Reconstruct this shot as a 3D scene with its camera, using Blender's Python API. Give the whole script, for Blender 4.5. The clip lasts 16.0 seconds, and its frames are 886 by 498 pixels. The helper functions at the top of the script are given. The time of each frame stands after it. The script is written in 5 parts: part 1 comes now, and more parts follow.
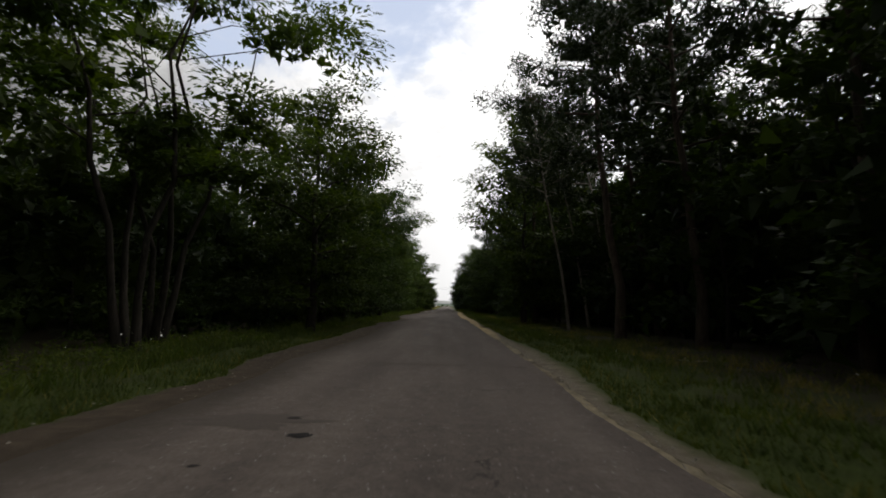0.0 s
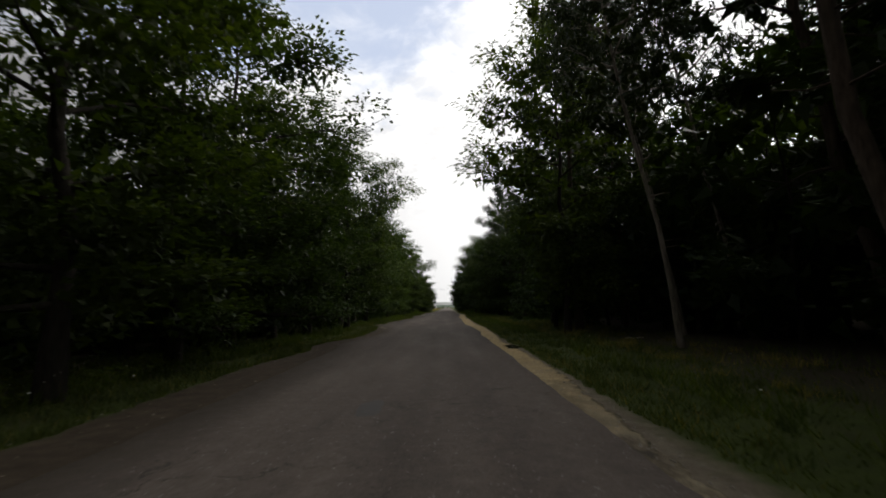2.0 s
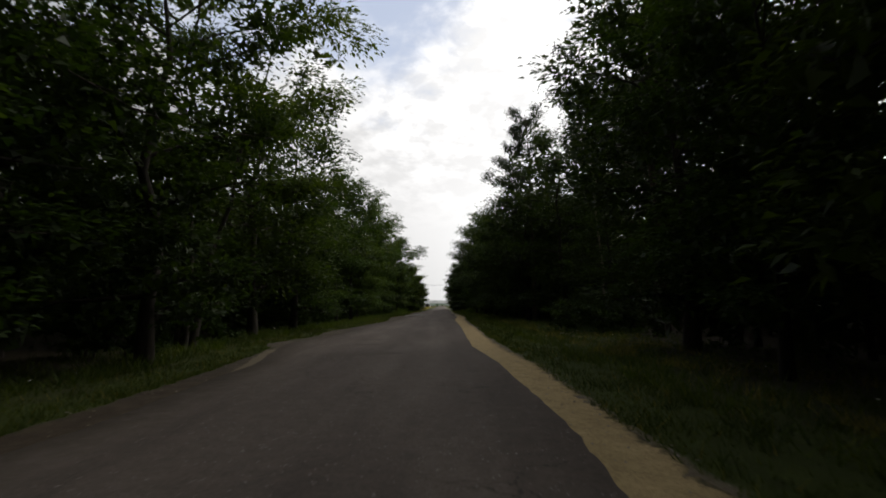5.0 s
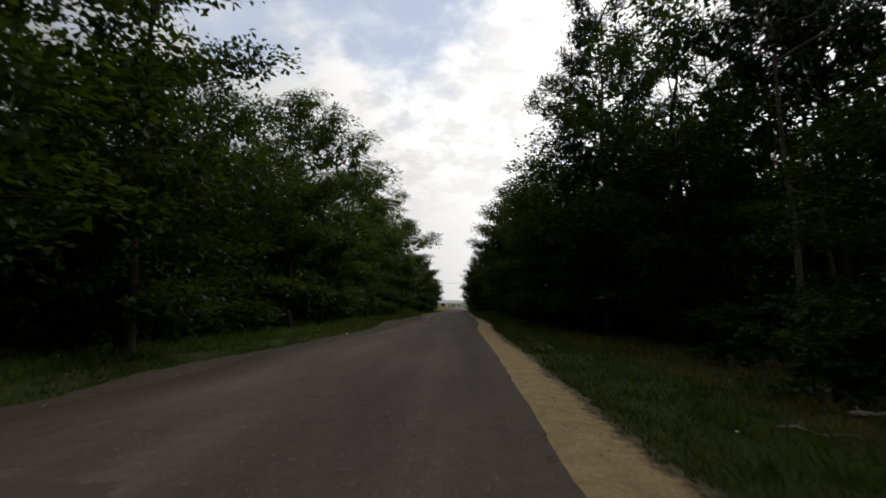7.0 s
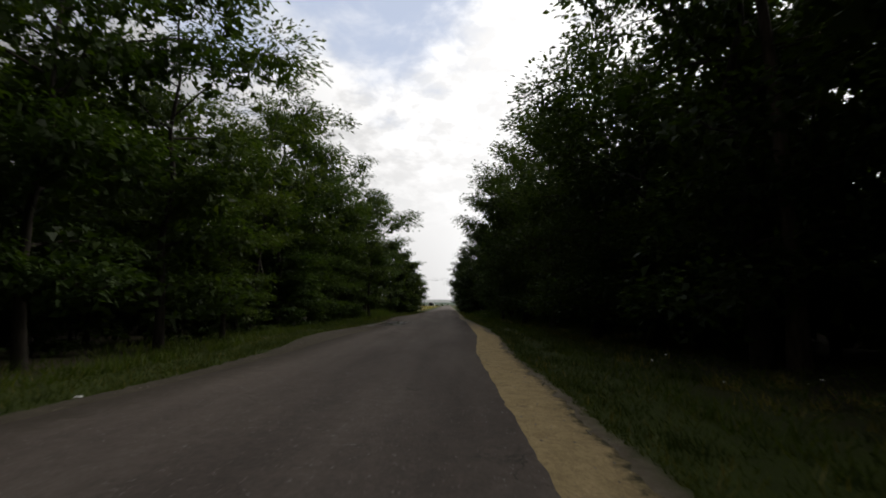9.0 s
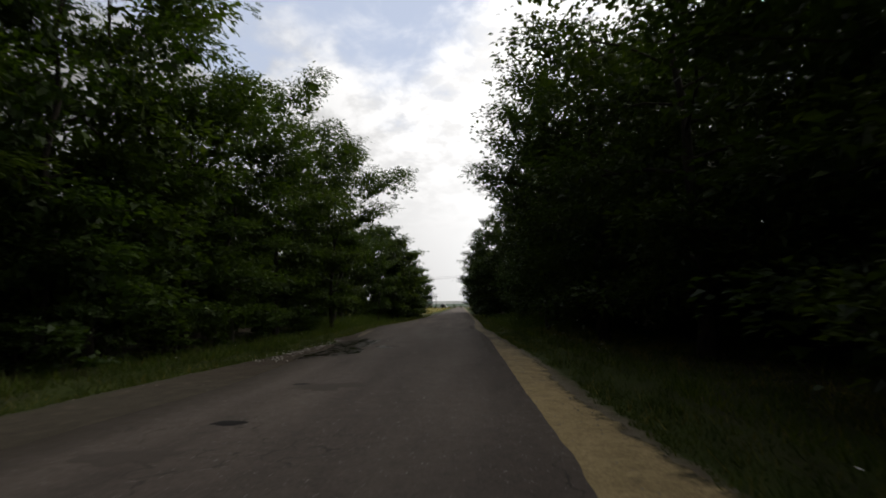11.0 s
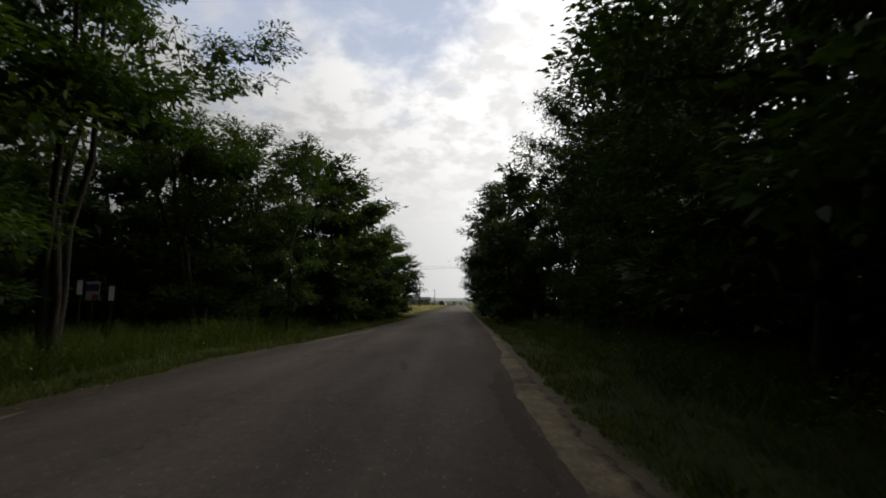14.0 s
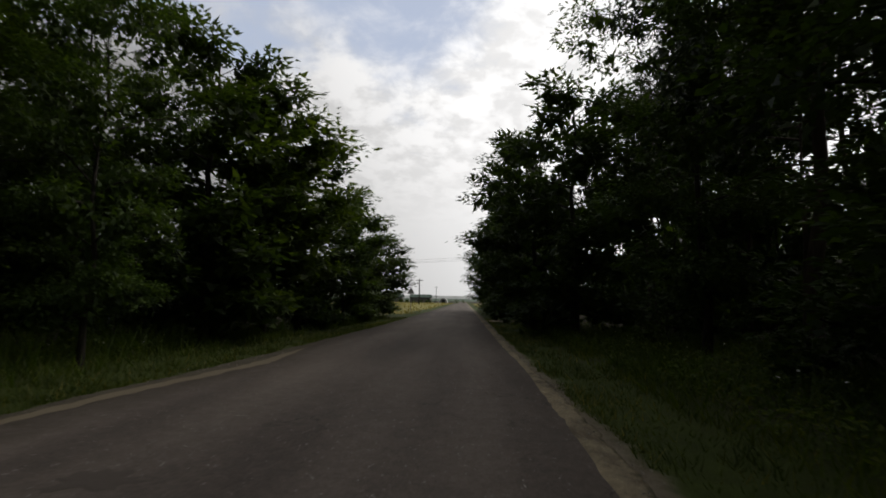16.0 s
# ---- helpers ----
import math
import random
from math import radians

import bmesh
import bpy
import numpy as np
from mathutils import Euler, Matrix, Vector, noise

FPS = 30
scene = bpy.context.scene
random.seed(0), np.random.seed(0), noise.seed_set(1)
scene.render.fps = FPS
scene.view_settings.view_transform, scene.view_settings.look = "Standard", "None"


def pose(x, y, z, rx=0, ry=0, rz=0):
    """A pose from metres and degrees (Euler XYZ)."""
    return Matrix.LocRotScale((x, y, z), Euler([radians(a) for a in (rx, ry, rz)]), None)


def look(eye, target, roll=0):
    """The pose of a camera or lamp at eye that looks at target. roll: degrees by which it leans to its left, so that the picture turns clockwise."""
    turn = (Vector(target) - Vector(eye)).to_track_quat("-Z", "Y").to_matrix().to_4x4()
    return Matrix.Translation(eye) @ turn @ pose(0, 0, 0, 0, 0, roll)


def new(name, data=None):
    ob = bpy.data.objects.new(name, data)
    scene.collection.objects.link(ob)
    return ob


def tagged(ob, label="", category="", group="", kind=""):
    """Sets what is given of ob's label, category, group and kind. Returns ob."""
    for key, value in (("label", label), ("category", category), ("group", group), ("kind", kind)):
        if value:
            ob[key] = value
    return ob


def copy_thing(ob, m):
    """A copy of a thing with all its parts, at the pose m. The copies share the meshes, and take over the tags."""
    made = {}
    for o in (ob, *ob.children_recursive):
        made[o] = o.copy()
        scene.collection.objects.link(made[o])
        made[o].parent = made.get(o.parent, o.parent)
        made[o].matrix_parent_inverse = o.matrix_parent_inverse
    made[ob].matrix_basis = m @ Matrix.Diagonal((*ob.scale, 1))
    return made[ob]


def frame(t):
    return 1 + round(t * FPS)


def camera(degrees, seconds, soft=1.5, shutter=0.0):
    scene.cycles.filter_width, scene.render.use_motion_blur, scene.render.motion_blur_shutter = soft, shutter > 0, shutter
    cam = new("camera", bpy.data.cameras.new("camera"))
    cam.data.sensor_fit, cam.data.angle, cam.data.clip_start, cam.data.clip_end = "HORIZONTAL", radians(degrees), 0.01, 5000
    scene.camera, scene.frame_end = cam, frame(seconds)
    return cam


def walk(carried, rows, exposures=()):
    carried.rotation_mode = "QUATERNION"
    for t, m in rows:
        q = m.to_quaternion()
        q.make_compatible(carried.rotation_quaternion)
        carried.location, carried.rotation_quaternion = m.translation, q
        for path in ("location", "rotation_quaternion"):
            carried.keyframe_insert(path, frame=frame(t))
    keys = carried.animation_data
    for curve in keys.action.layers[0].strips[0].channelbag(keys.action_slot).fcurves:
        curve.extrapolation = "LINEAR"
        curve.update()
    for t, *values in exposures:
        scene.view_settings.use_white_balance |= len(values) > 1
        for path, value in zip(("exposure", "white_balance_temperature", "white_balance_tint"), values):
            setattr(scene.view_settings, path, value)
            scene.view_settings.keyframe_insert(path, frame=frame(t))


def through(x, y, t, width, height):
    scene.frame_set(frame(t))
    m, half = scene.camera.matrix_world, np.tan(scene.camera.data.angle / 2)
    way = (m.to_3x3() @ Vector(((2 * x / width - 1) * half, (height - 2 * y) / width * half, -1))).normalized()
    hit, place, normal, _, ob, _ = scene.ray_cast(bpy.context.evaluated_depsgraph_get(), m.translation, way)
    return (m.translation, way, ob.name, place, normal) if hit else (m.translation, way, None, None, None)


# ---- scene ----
cam = camera(85.0, 16.0, soft=1.75, shutter=0.2)
PATH = [
    (0.0, (0.000, 0.000, 1.179), (-0.0180, 1.9865, 1.4094), 1.25),
    (0.5, (0.063, 3.101, 1.199), (-0.0402, 5.0845, 1.4344), 1.12),
    (1.0, (0.138, 6.331, 1.174), (0.0738, 8.3156, 1.4149), 0.64),
    (1.5, (0.194, 9.593, 1.204), (0.1283, 11.5762, 1.4543), -0.77),
    (2.0, (0.253, 13.177, 1.218), (0.2409, 15.1630, 1.4543), -1.19),
    (2.5, (0.340, 16.456, 1.190), (0.3487, 18.4434, 1.4118), 0.70),
    (3.0, (0.395, 19.693, 1.180), (0.2908, 21.6780, 1.4042), 0.61),
    (3.5, (0.421, 22.819, 1.241), (0.4298, 24.8063, 1.4618), -1.52),
    (4.0, (0.456, 25.885, 1.237), (0.4279, 27.8727, 1.4606), -1.63),
    (4.2, (0.483, 27.052, 1.163), (0.5173, 29.0386, 1.3923), -1.21),
    (6.3, (0.631, 40.804, 1.220), (0.5499, 42.7893, 1.4484), 0.37),
    (6.5, (0.630, 42.257, 1.208), (0.5588, 44.2395, 1.4594), -0.44),
    (7.0, (0.620, 45.934, 1.211), (0.5510, 47.9200, 1.4393), 0.93),
    (7.5, (0.649, 49.515, 1.203), (0.5475, 51.4989, 1.4344), 0.23),
    (8.0, (0.709, 52.872, 1.189), (0.6438, 54.8589, 1.4108), -0.98),
    (8.5, (0.784, 56.043, 1.188), (0.7547, 58.0313, 1.4070), -0.57),
    (8.7, (0.817, 57.326, 1.189), (0.8049, 59.3133, 1.4128), 0.07),
    (10.8, (1.076, 73.140, 1.207), (0.9730, 75.1235, 1.4386), -0.43),
    (11.0, (1.118, 74.617, 1.209), (1.0470, 76.6022, 1.4419), -1.02),
    (11.5, (1.218, 78.301, 1.193), (1.1903, 80.2875, 1.4275), 0.56),
    (12.0, (1.287, 82.283, 1.183), (1.1674, 84.2670, 1.4038), 2.42),
    (12.5, (1.286, 85.948, 1.176), (1.1839, 87.9331, 1.3967), 1.94),
    (13.0, (1.211, 89.298, 1.209), (1.0927, 91.2818, 1.4342), 0.17),
    (13.5, (1.128, 92.559, 1.217), (1.0661, 94.5446, 1.4449), -0.66),
    (14.0, (1.091, 95.706, 1.171), (1.0139, 97.6927, 1.3916), 0.22),
    (14.5, (1.076, 98.459, 1.208), (0.9187, 100.4421, 1.4168), 2.44),
    (15.0, (1.063, 101.166, 1.184), (0.8944, 103.1454, 1.4193), 0.32),
    (15.5, (1.063, 103.636, 1.207), (0.9553, 105.6206, 1.4331), -1.12),
    (16.0, (1.079, 106.069, 1.201), (0.9891, 108.0557, 1.4125), 0.86),
]
EXPOSE = ((0.0, 0.22), (4.0, 0.13), (6.5, 0.0), (8.5, 0.06), (11.0, 0.08), (12.5, 0.02), (13.5, -0.12), (14.5, -0.08), (16.0, -0.12))
walk(cam, [(t, look(eye, target, roll)) for t, eye, target, roll in PATH], EXPOSE)

# ---- world and sun: bright broken cloud, sun veiled, high ahead and to the side ----
SUN_AZ, SUN_EL = radians(54), radians(40)
world = bpy.data.worlds.new("sky_world")
scene.world = world
world.use_nodes = True
wt = world.node_tree
wt.nodes.clear()


def wn(kind, **kw):
    n = wt.nodes.new(kind)
    for k, v in kw.items():
        n.inputs[k].default_value = v
    return n


sky = wt.nodes.new("ShaderNodeTexSky")
sky.sky_type = "NISHITA"
sky.sun_disc = False
sky.sun_elevation, sky.sun_rotation = SUN_EL, SUN_AZ
sky.dust_density = 1.5
lk = wt.links.new


def wmath(op, a, b=0.0):
    n = wt.nodes.new("ShaderNodeMath")
    n.operation = op
    for i, v in enumerate((a, b)):
        if isinstance(v, (int, float)):
            n.inputs[i].default_value = v
        else:
            lk(v, n.inputs[i])
    return n.outputs[0]


def wrange(v, a, b, c, d):
    n = wt.nodes.new("ShaderNodeMapRange")
    n.interpolation_type = "SMOOTHSTEP"
    for k, x in (("From Min", a), ("From Max", b), ("To Min", c), ("To Max", d)):
        n.inputs[k].default_value = x
    lk(v, n.inputs["Value"])
    return n.outputs[0]


def wmix(fac, a, b, mode="MIX"):
    n = wt.nodes.new("ShaderNodeMixRGB")
    n.blend_type = mode
    for i, v in enumerate((fac, a, b)):
        if isinstance(v, (int, float)):
            n.inputs[i].default_value = v
        elif isinstance(v, tuple):
            n.inputs[i].default_value = (*v, 1)
        else:
            lk(v, n.inputs[i])
    return n.outputs[0]


# a cloud sheet seen in perspective, thinning to one side; it brightens towards the veiled sun
w_in = wt.nodes.new("ShaderNodeTexCoord")
w_xyz = wt.nodes.new("ShaderNodeSeparateXYZ")
lk(w_in.outputs["Generated"], w_xyz.inputs[0])
up = wmath("MAXIMUM", w_xyz.outputs[2], 0.0)
flat = wmath("ADD", up, 0.3)
w_uv = wt.nodes.new("ShaderNodeCombineXYZ")
lk(wmath("DIVIDE", w_xyz.outputs[0], flat), w_uv.inputs[0])
lk(wmath("DIVIDE", w_xyz.outputs[1], flat), w_uv.inputs[1])
w_uv.inputs[2].default_value = 3.7
w_big = wn("ShaderNodeTexNoise", Scale=1.9, Detail=5.0, Roughness=0.5, Distortion=0.2)
w_small = wn("ShaderNodeTexNoise", Scale=7.0, Detail=7.0, Roughness=0.55, Distortion=0.25)
w_fine = wn("ShaderNodeTexNoise", Scale=19.0, Detail=5.0, Roughness=0.55)
for w_noise in (w_big, w_small, w_fine):
    lk(w_uv.outputs[0], w_noise.inputs["Vector"])


def toward(az, el):
    n = wt.nodes.new("ShaderNodeVectorMath")
    n.operation = "DOT_PRODUCT"
    lk(w_in.outputs["Generated"], n.inputs[0])
    a, e = radians(az), radians(el)
    n.inputs[1].default_value = (math.sin(a) * math.cos(e), math.cos(a) * math.cos(e), math.sin(e))
    return n.outputs["Value"]


# the cloud sheet thins into a blue gap high ahead, on the side away from the sun
gap = wrange(toward(-17, 38), math.cos(radians(25)), math.cos(radians(7)), 0.0, 1.0)
cover = wmath("ADD", wmath("MULTIPLY", w_big.outputs["Fac"], 1.0), wmath("MULTIPLY", w_small.outputs["Fac"], 0.55))
cover = wmath("SUBTRACT", cover, wmath("MULTIPLY", gap, 0.42))
cover = wrange(cover, 0.33, 0.62, 0.0, 1.0)
texture = wmath("ADD", wmath("MULTIPLY", w_small.outputs["Fac"], 0.65), wmath("MULTIPLY", w_fine.outputs["Fac"], 0.35))
puffs = wrange(texture, 0.41, 0.57, 0.83, 1.08)
soft = wrange(up, 0.12, 0.34, 0.0, 1.0)
puffs = wmath("ADD", 1.0, wmath("MULTIPLY", wmath("SUBTRACT", puffs, 1.0), soft))
high = wrange(up, 0.0, 0.3, 1.0, 0.99)
glow = wrange(toward(math.degrees(SUN_AZ), math.degrees(SUN_EL)), 0.0, 0.8, 0.2, 1.06)
level = wmath("MULTIPLY", wmath("MULTIPLY", puffs, high), glow)
cloud = wmix(1.0, (1.0, 0.99, 0.985), level, "MULTIPLY")
blue = wmix(1.0, sky.outputs[0], (0.14, 0.13, 0.12), "MULTIPLY")
veil = wmix(0.75, blue, (0.54, 0.6, 0.74))
w_bg = wn("ShaderNodeBackground", Strength=1.08)
w_out = wt.nodes.new("ShaderNodeOutputWorld")
lk(wmix(cover, veil, cloud), w_bg.inputs["Color"])
lk(w_bg.outputs[0], w_out.inputs["Surface"])

sun = new("sun", bpy.data.lights.new("sun", "SUN"))
sun.data.energy, sun.data.angle, sun.data.color = 1.7, radians(24), (1.0, 0.95, 0.87)
sun_at = Vector((math.sin(SUN_AZ) * math.cos(SUN_EL), math.cos(SUN_AZ) * math.cos(SUN_EL), math.sin(SUN_EL)))
sun.matrix_world = look(sun_at * 60, (0, 0, 0))


# ---- materials ----
class Nodes:
    """A small writer for node materials."""

    def __init__(self, name):
        self.m = bpy.data.materials.new(name)
        self.m.use_nodes = True
        self.t = self.m.node_tree
        self.b = self.t.nodes["Principled BSDF"]
        self.out = self.t.nodes["Material Output"]
        self.pos = self.add("ShaderNodeNewGeometry")
        self.b.inputs["Specular IOR Level"].default_value = 0.12

    def add(self, kind, **kw):
        n = self.t.nodes.new(kind)
        for k, v in kw.items():
            n.inputs[k].default_value = v
        return n

    def link(self, a, b):
        self.t.links.new(a, b)

    def noise(self, scale, detail=5.0, rough=0.55, stretch=(1, 1, 1)):
        mp = self.add("ShaderNodeMapping", Scale=stretch)
        self.link(self.pos.outputs["Position"], mp.inputs["Vector"])
        n = self.add("ShaderNodeTexNoise", Scale=scale, Detail=detail, Roughness=rough)
        self.link(mp.outputs[0], n.inputs["Vector"])
        return n.outputs["Fac"]

    def ramp(self, fac, stops):
        r = self.add("ShaderNodeValToRGB")
        el = r.color_ramp.elements
        while len(el) < len(stops):
            el.new(0.5)
        for e, (p, c) in zip(el, stops):
            e.position, e.color = p, (*c, 1) if len(c) == 3 else c
        self.link(fac, r.inputs[0])
        return r.outputs[0]

    def mix(self, fac, a, b, mode="MIX"):
        n = self.add("ShaderNodeMixRGB")
        n.blend_type = mode
        for i, v in enumerate((fac, a, b)):
            if isinstance(v, (int, float)):
                n.inputs[i].default_value = v
            elif isinstance(v, tuple):
                n.inputs[i].default_value = (*v, 1)
            else:
                self.link(v, n.inputs[i])
        return n.outputs[0]

    def bump(self, fac, strength, distance):
        n = self.add("ShaderNodeBump", Strength=strength, Distance=distance)
        self.link(fac, n.inputs["Height"])
        self.link(n.outputs[0], self.b.inputs["Normal"])

    def done(self, color=None, rough=0.8):
        if color is not None:
            self.link(color, self.b.inputs["Base Color"])
        if isinstance(rough, (int, float)):
            self.b.inputs["Roughness"].default_value = rough
        else:
            self.link(rough, self.b.inputs["Roughness"])
        return self.m


def leaf_material(name, dark, mid, light, through=0.35, gloss=0.55):
    n = Nodes(name)
    info = n.add("ShaderNodeObjectInfo")
    leaf = n.ramp(n.pos.outputs["Random Per Island"], [(0.0, dark), (0.55, mid), (1.0, light)])
    tree = n.ramp(info.outputs["Random"], [(0.0, (0.76, 0.78, 0.7)), (0.5, (1.06, 1, 1)), (1.0, (1.28, 1.12, 0.85))])
    patch = n.ramp(n.noise(0.8, 3), [(0.3, (0.75, 0.8, 0.8)), (0.7, (1.15, 1.1, 0.95))])
    col = n.mix(1.0, n.mix(1.0, leaf, tree, "MULTIPLY"), patch, "MULTIPLY")
    n.b.inputs["Specular IOR Level"].default_value = 0.12
    n.done(col, gloss)
    tr = n.add("ShaderNodeBsdfTranslucent")
    n.link(n.mix(1.0, col, (1.9, 2.0, 0.55), "MULTIPLY"), tr.inputs["Color"])
    mx = n.add("ShaderNodeMixShader", Fac=through)
    n.link(n.b.outputs[0], mx.inputs[1])
    n.link(tr.outputs[0], mx.inputs[2])
    n.link(mx.outputs[0], n.out.inputs["Surface"])
    return n.m


M = {}
M["locust"] = leaf_material("locust_leaf", (0.023, 0.041, 0.011), (0.033, 0.057, 0.015), (0.052, 0.082, 0.02), 0.3)
M["oak"] = leaf_material("oak_leaf", (0.016, 0.029, 0.009), (0.023, 0.039, 0.012), (0.034, 0.054, 0.015), 0.34)
M["pine"] = leaf_material("pine_needle", (0.012, 0.022, 0.009), (0.02, 0.034, 0.012), (0.034, 0.05, 0.017), 0.1)
M["bush"] = leaf_material("bush_leaf", (0.02, 0.037, 0.01), (0.028, 0.05, 0.013), (0.042, 0.07, 0.016), 0.26)
M["grass"] = leaf_material("grass_blade", (0.026, 0.042, 0.012), (0.039, 0.061, 0.016), (0.072, 0.085, 0.029), 0.3, 0.6)
M["weed"] = leaf_material("weed_leaf", (0.028, 0.048, 0.01), (0.042, 0.07, 0.014), (0.07, 0.09, 0.022), 0.35, 0.6)


def bark(name, dark, light, scale):
    n = Nodes(name)
    f = n.noise(scale, 8, 0.65, (1, 1, 0.22))
    g = n.noise(0.9, 3)
    col = n.mix(1.0, n.ramp(f, [(0.32, dark), (0.68, light)]), n.ramp(g, [(0.3, (0.7, 0.72, 0.66)), (0.7, (1.1, 1.05, 1.0))]), "MULTIPLY")
    n.bump(f, 0.8, 0.02)
    return n.done(col, 0.9)


M["bark_grey"] = bark("grey_furrowed_bark", (0.012, 0.0105, 0.009), (0.045, 0.039, 0.033), 14)
M["bark_pine"] = bark("reddish_pine_bark", (0.026, 0.02, 0.016), (0.095, 0.073, 0.058), 10)
M["bark_pale"] = bark("pale_grey_bark", (0.09, 0.077, 0.066), (0.27, 0.24, 0.21), 9)
M["dead_wood"] = bark("bleached_dead_wood", (0.2, 0.18, 0.16), (0.42, 0.39, 0.35), 18)


def make_asphalt():
    n = Nodes("worn_asphalt")
    fine = n.noise(95, 4, 0.75)
    mott = n.noise(26, 5, 0.7)
    mid = n.noise(5, 6, 0.65)
    wide = n.noise(0.55, 5, 0.55, (1.6, 0.3, 1))
    lanes = n.noise(0.9, 3, 0.5, (1.3, 0.03, 1))
    stone = n.add("ShaderNodeTexVoronoi", Scale=30.0)
    n.link(n.pos.outputs["Position"], stone.inputs["Vector"])
    chip = n.ramp(stone.outputs["Distance"], [(0.0, (1, 1, 1)), (0.2, (1, 1, 1)), (0.26, (0, 0, 0))])
    rare = n.ramp(n.noise(11, 2, 0.6), [(0.585, (0, 0, 0)), (0.62, (1, 1, 1))])
    base = n.ramp(mid, [(0.25, (0.074, 0.0615, 0.0525)), (0.75, (0.122, 0.1015, 0.087))])
    base = n.mix(1.0, base, n.ramp(wide, [(0.3, (0.74, 0.73, 0.73)), (0.68, (1.16, 1.15, 1.12))]), "MULTIPLY")
    base = n.mix(1.0, base, n.ramp(lanes, [(0.35, (0.86, 0.86, 0.86)), (0.65, (1.1, 1.1, 1.1))]), "MULTIPLY")
    base = n.mix(1.0, base, n.ramp(mott, [(0.25, (0.74, 0.74, 0.74)), (0.75, (1.26, 1.26, 1.26))]), "MULTIPLY")
    base = n.mix(1.0, base, n.ramp(fine, [(0.2, (0.62, 0.62, 0.62)), (0.8, (1.38, 1.38, 1.38))]), "MULTIPLY")
    base = n.mix(n.mix(1.0, chip, rare, "MULTIPLY"), base, (0.29, 0.27, 0.24))
    crack = n.add("ShaderNodeTexVoronoi", Scale=0.8)
    crack.feature = "DISTANCE_TO_EDGE"
    warp = n.add("ShaderNodeVectorMath")
    warp.operation = "ADD"
    n.link(n.pos.outputs["Position"], warp.inputs[0])
    wob_col = n.add("ShaderNodeTexNoise", Scale=2.2, Detail=5.0)
    n.link(n.pos.outputs["Position"], wob_col.inputs["Vector"])
    n.link(wob_col.outputs["Color"], warp.inputs[1])
    n.link(warp.outputs[0], crack.inputs["Vector"])
    line = n.ramp(crack.outputs["Distance"], [(0.0, (1, 1, 1)), (0.012, (0, 0, 0))])
    some = n.ramp(n.noise(0.4, 2), [(0.52, (0, 0, 0)), (0.6, (0.75, 0.75, 0.75))])
    base = n.mix(n.mix(1.0, line, some, "MULTIPLY"), base, (0.022, 0.019, 0.017))
    # grit washed over the crumbling border
    at = n.add("ShaderNodeAttribute")
    at.attribute_name = "across"
    ragged = n.add("ShaderNodeMath")
    ragged.operation = "MULTIPLY_ADD"
    n.link(n.noise(3.5, 8, 0.75), ragged.inputs[0])
    ragged.inputs[1].default_value = 0.34
    n.link(at.outputs["Fac"], ragged.inputs[2])
    r = n.add("ShaderNodeMapRange")
    r.inputs["From Min"].default_value, r.inputs["From Max"].default_value = 0.4, 0.29
    n.link(ragged.outputs[0], r.inputs["Value"])
    grit = n.mix(1.0, (0.062, 0.051, 0.039), n.ramp(fine, [(0.2, (0.5, 0.5, 0.5)), (0.8, (1.5, 1.5, 1.5))]), "MULTIPLY")
    base = n.mix(r.outputs[0], base, grit)
    n.bump(fine, 0.7, 0.008)
    return n.done(base, n.ramp(mid, [(0.3, (0.8,) * 3), (0.7, (0.95,) * 3)]))


def thin_out(n, col, other, lo, hi):
    """Scatters col into other towards one border of a strip."""
    at = n.add("ShaderNodeAttribute")
    at.attribute_name = "across"
    ragged = n.add("ShaderNodeMath")
    ragged.operation = "MULTIPLY_ADD"
    n.link(n.noise(5.0, 8, 0.8), ragged.inputs[0])
    ragged.inputs[1].default_value = 1.1
    n.link(at.outputs["Fac"], ragged.inputs[2])
    r = n.add("ShaderNodeMapRange")
    r.inputs["From Min"].default_value, r.inputs["From Max"].default_value = lo + 0.55, hi + 0.55
    n.link(ragged.outputs[0], r.inputs["Value"])
    return n.mix(r.outputs[0], col, other)


def make_sand(name, a, b, border=None):
    n = Nodes(name)
    f = n.noise(70, 5, 0.75)
    g = n.noise(3.5, 6, 0.65)
    col = n.ramp(g, [(0.3, a), (0.7, b)])
    if border:
        col = thin_out(n, col, (0.04, 0.052, 0.013), *border)
    col = n.mix(1.0, col, n.ramp(f, [(0.25, (0.6,) * 3), (0.75, (1.4,) * 3)]), "MULTIPLY")
    n.bump(f, 0.8, 0.015)
    return n.done(col, 0.95)


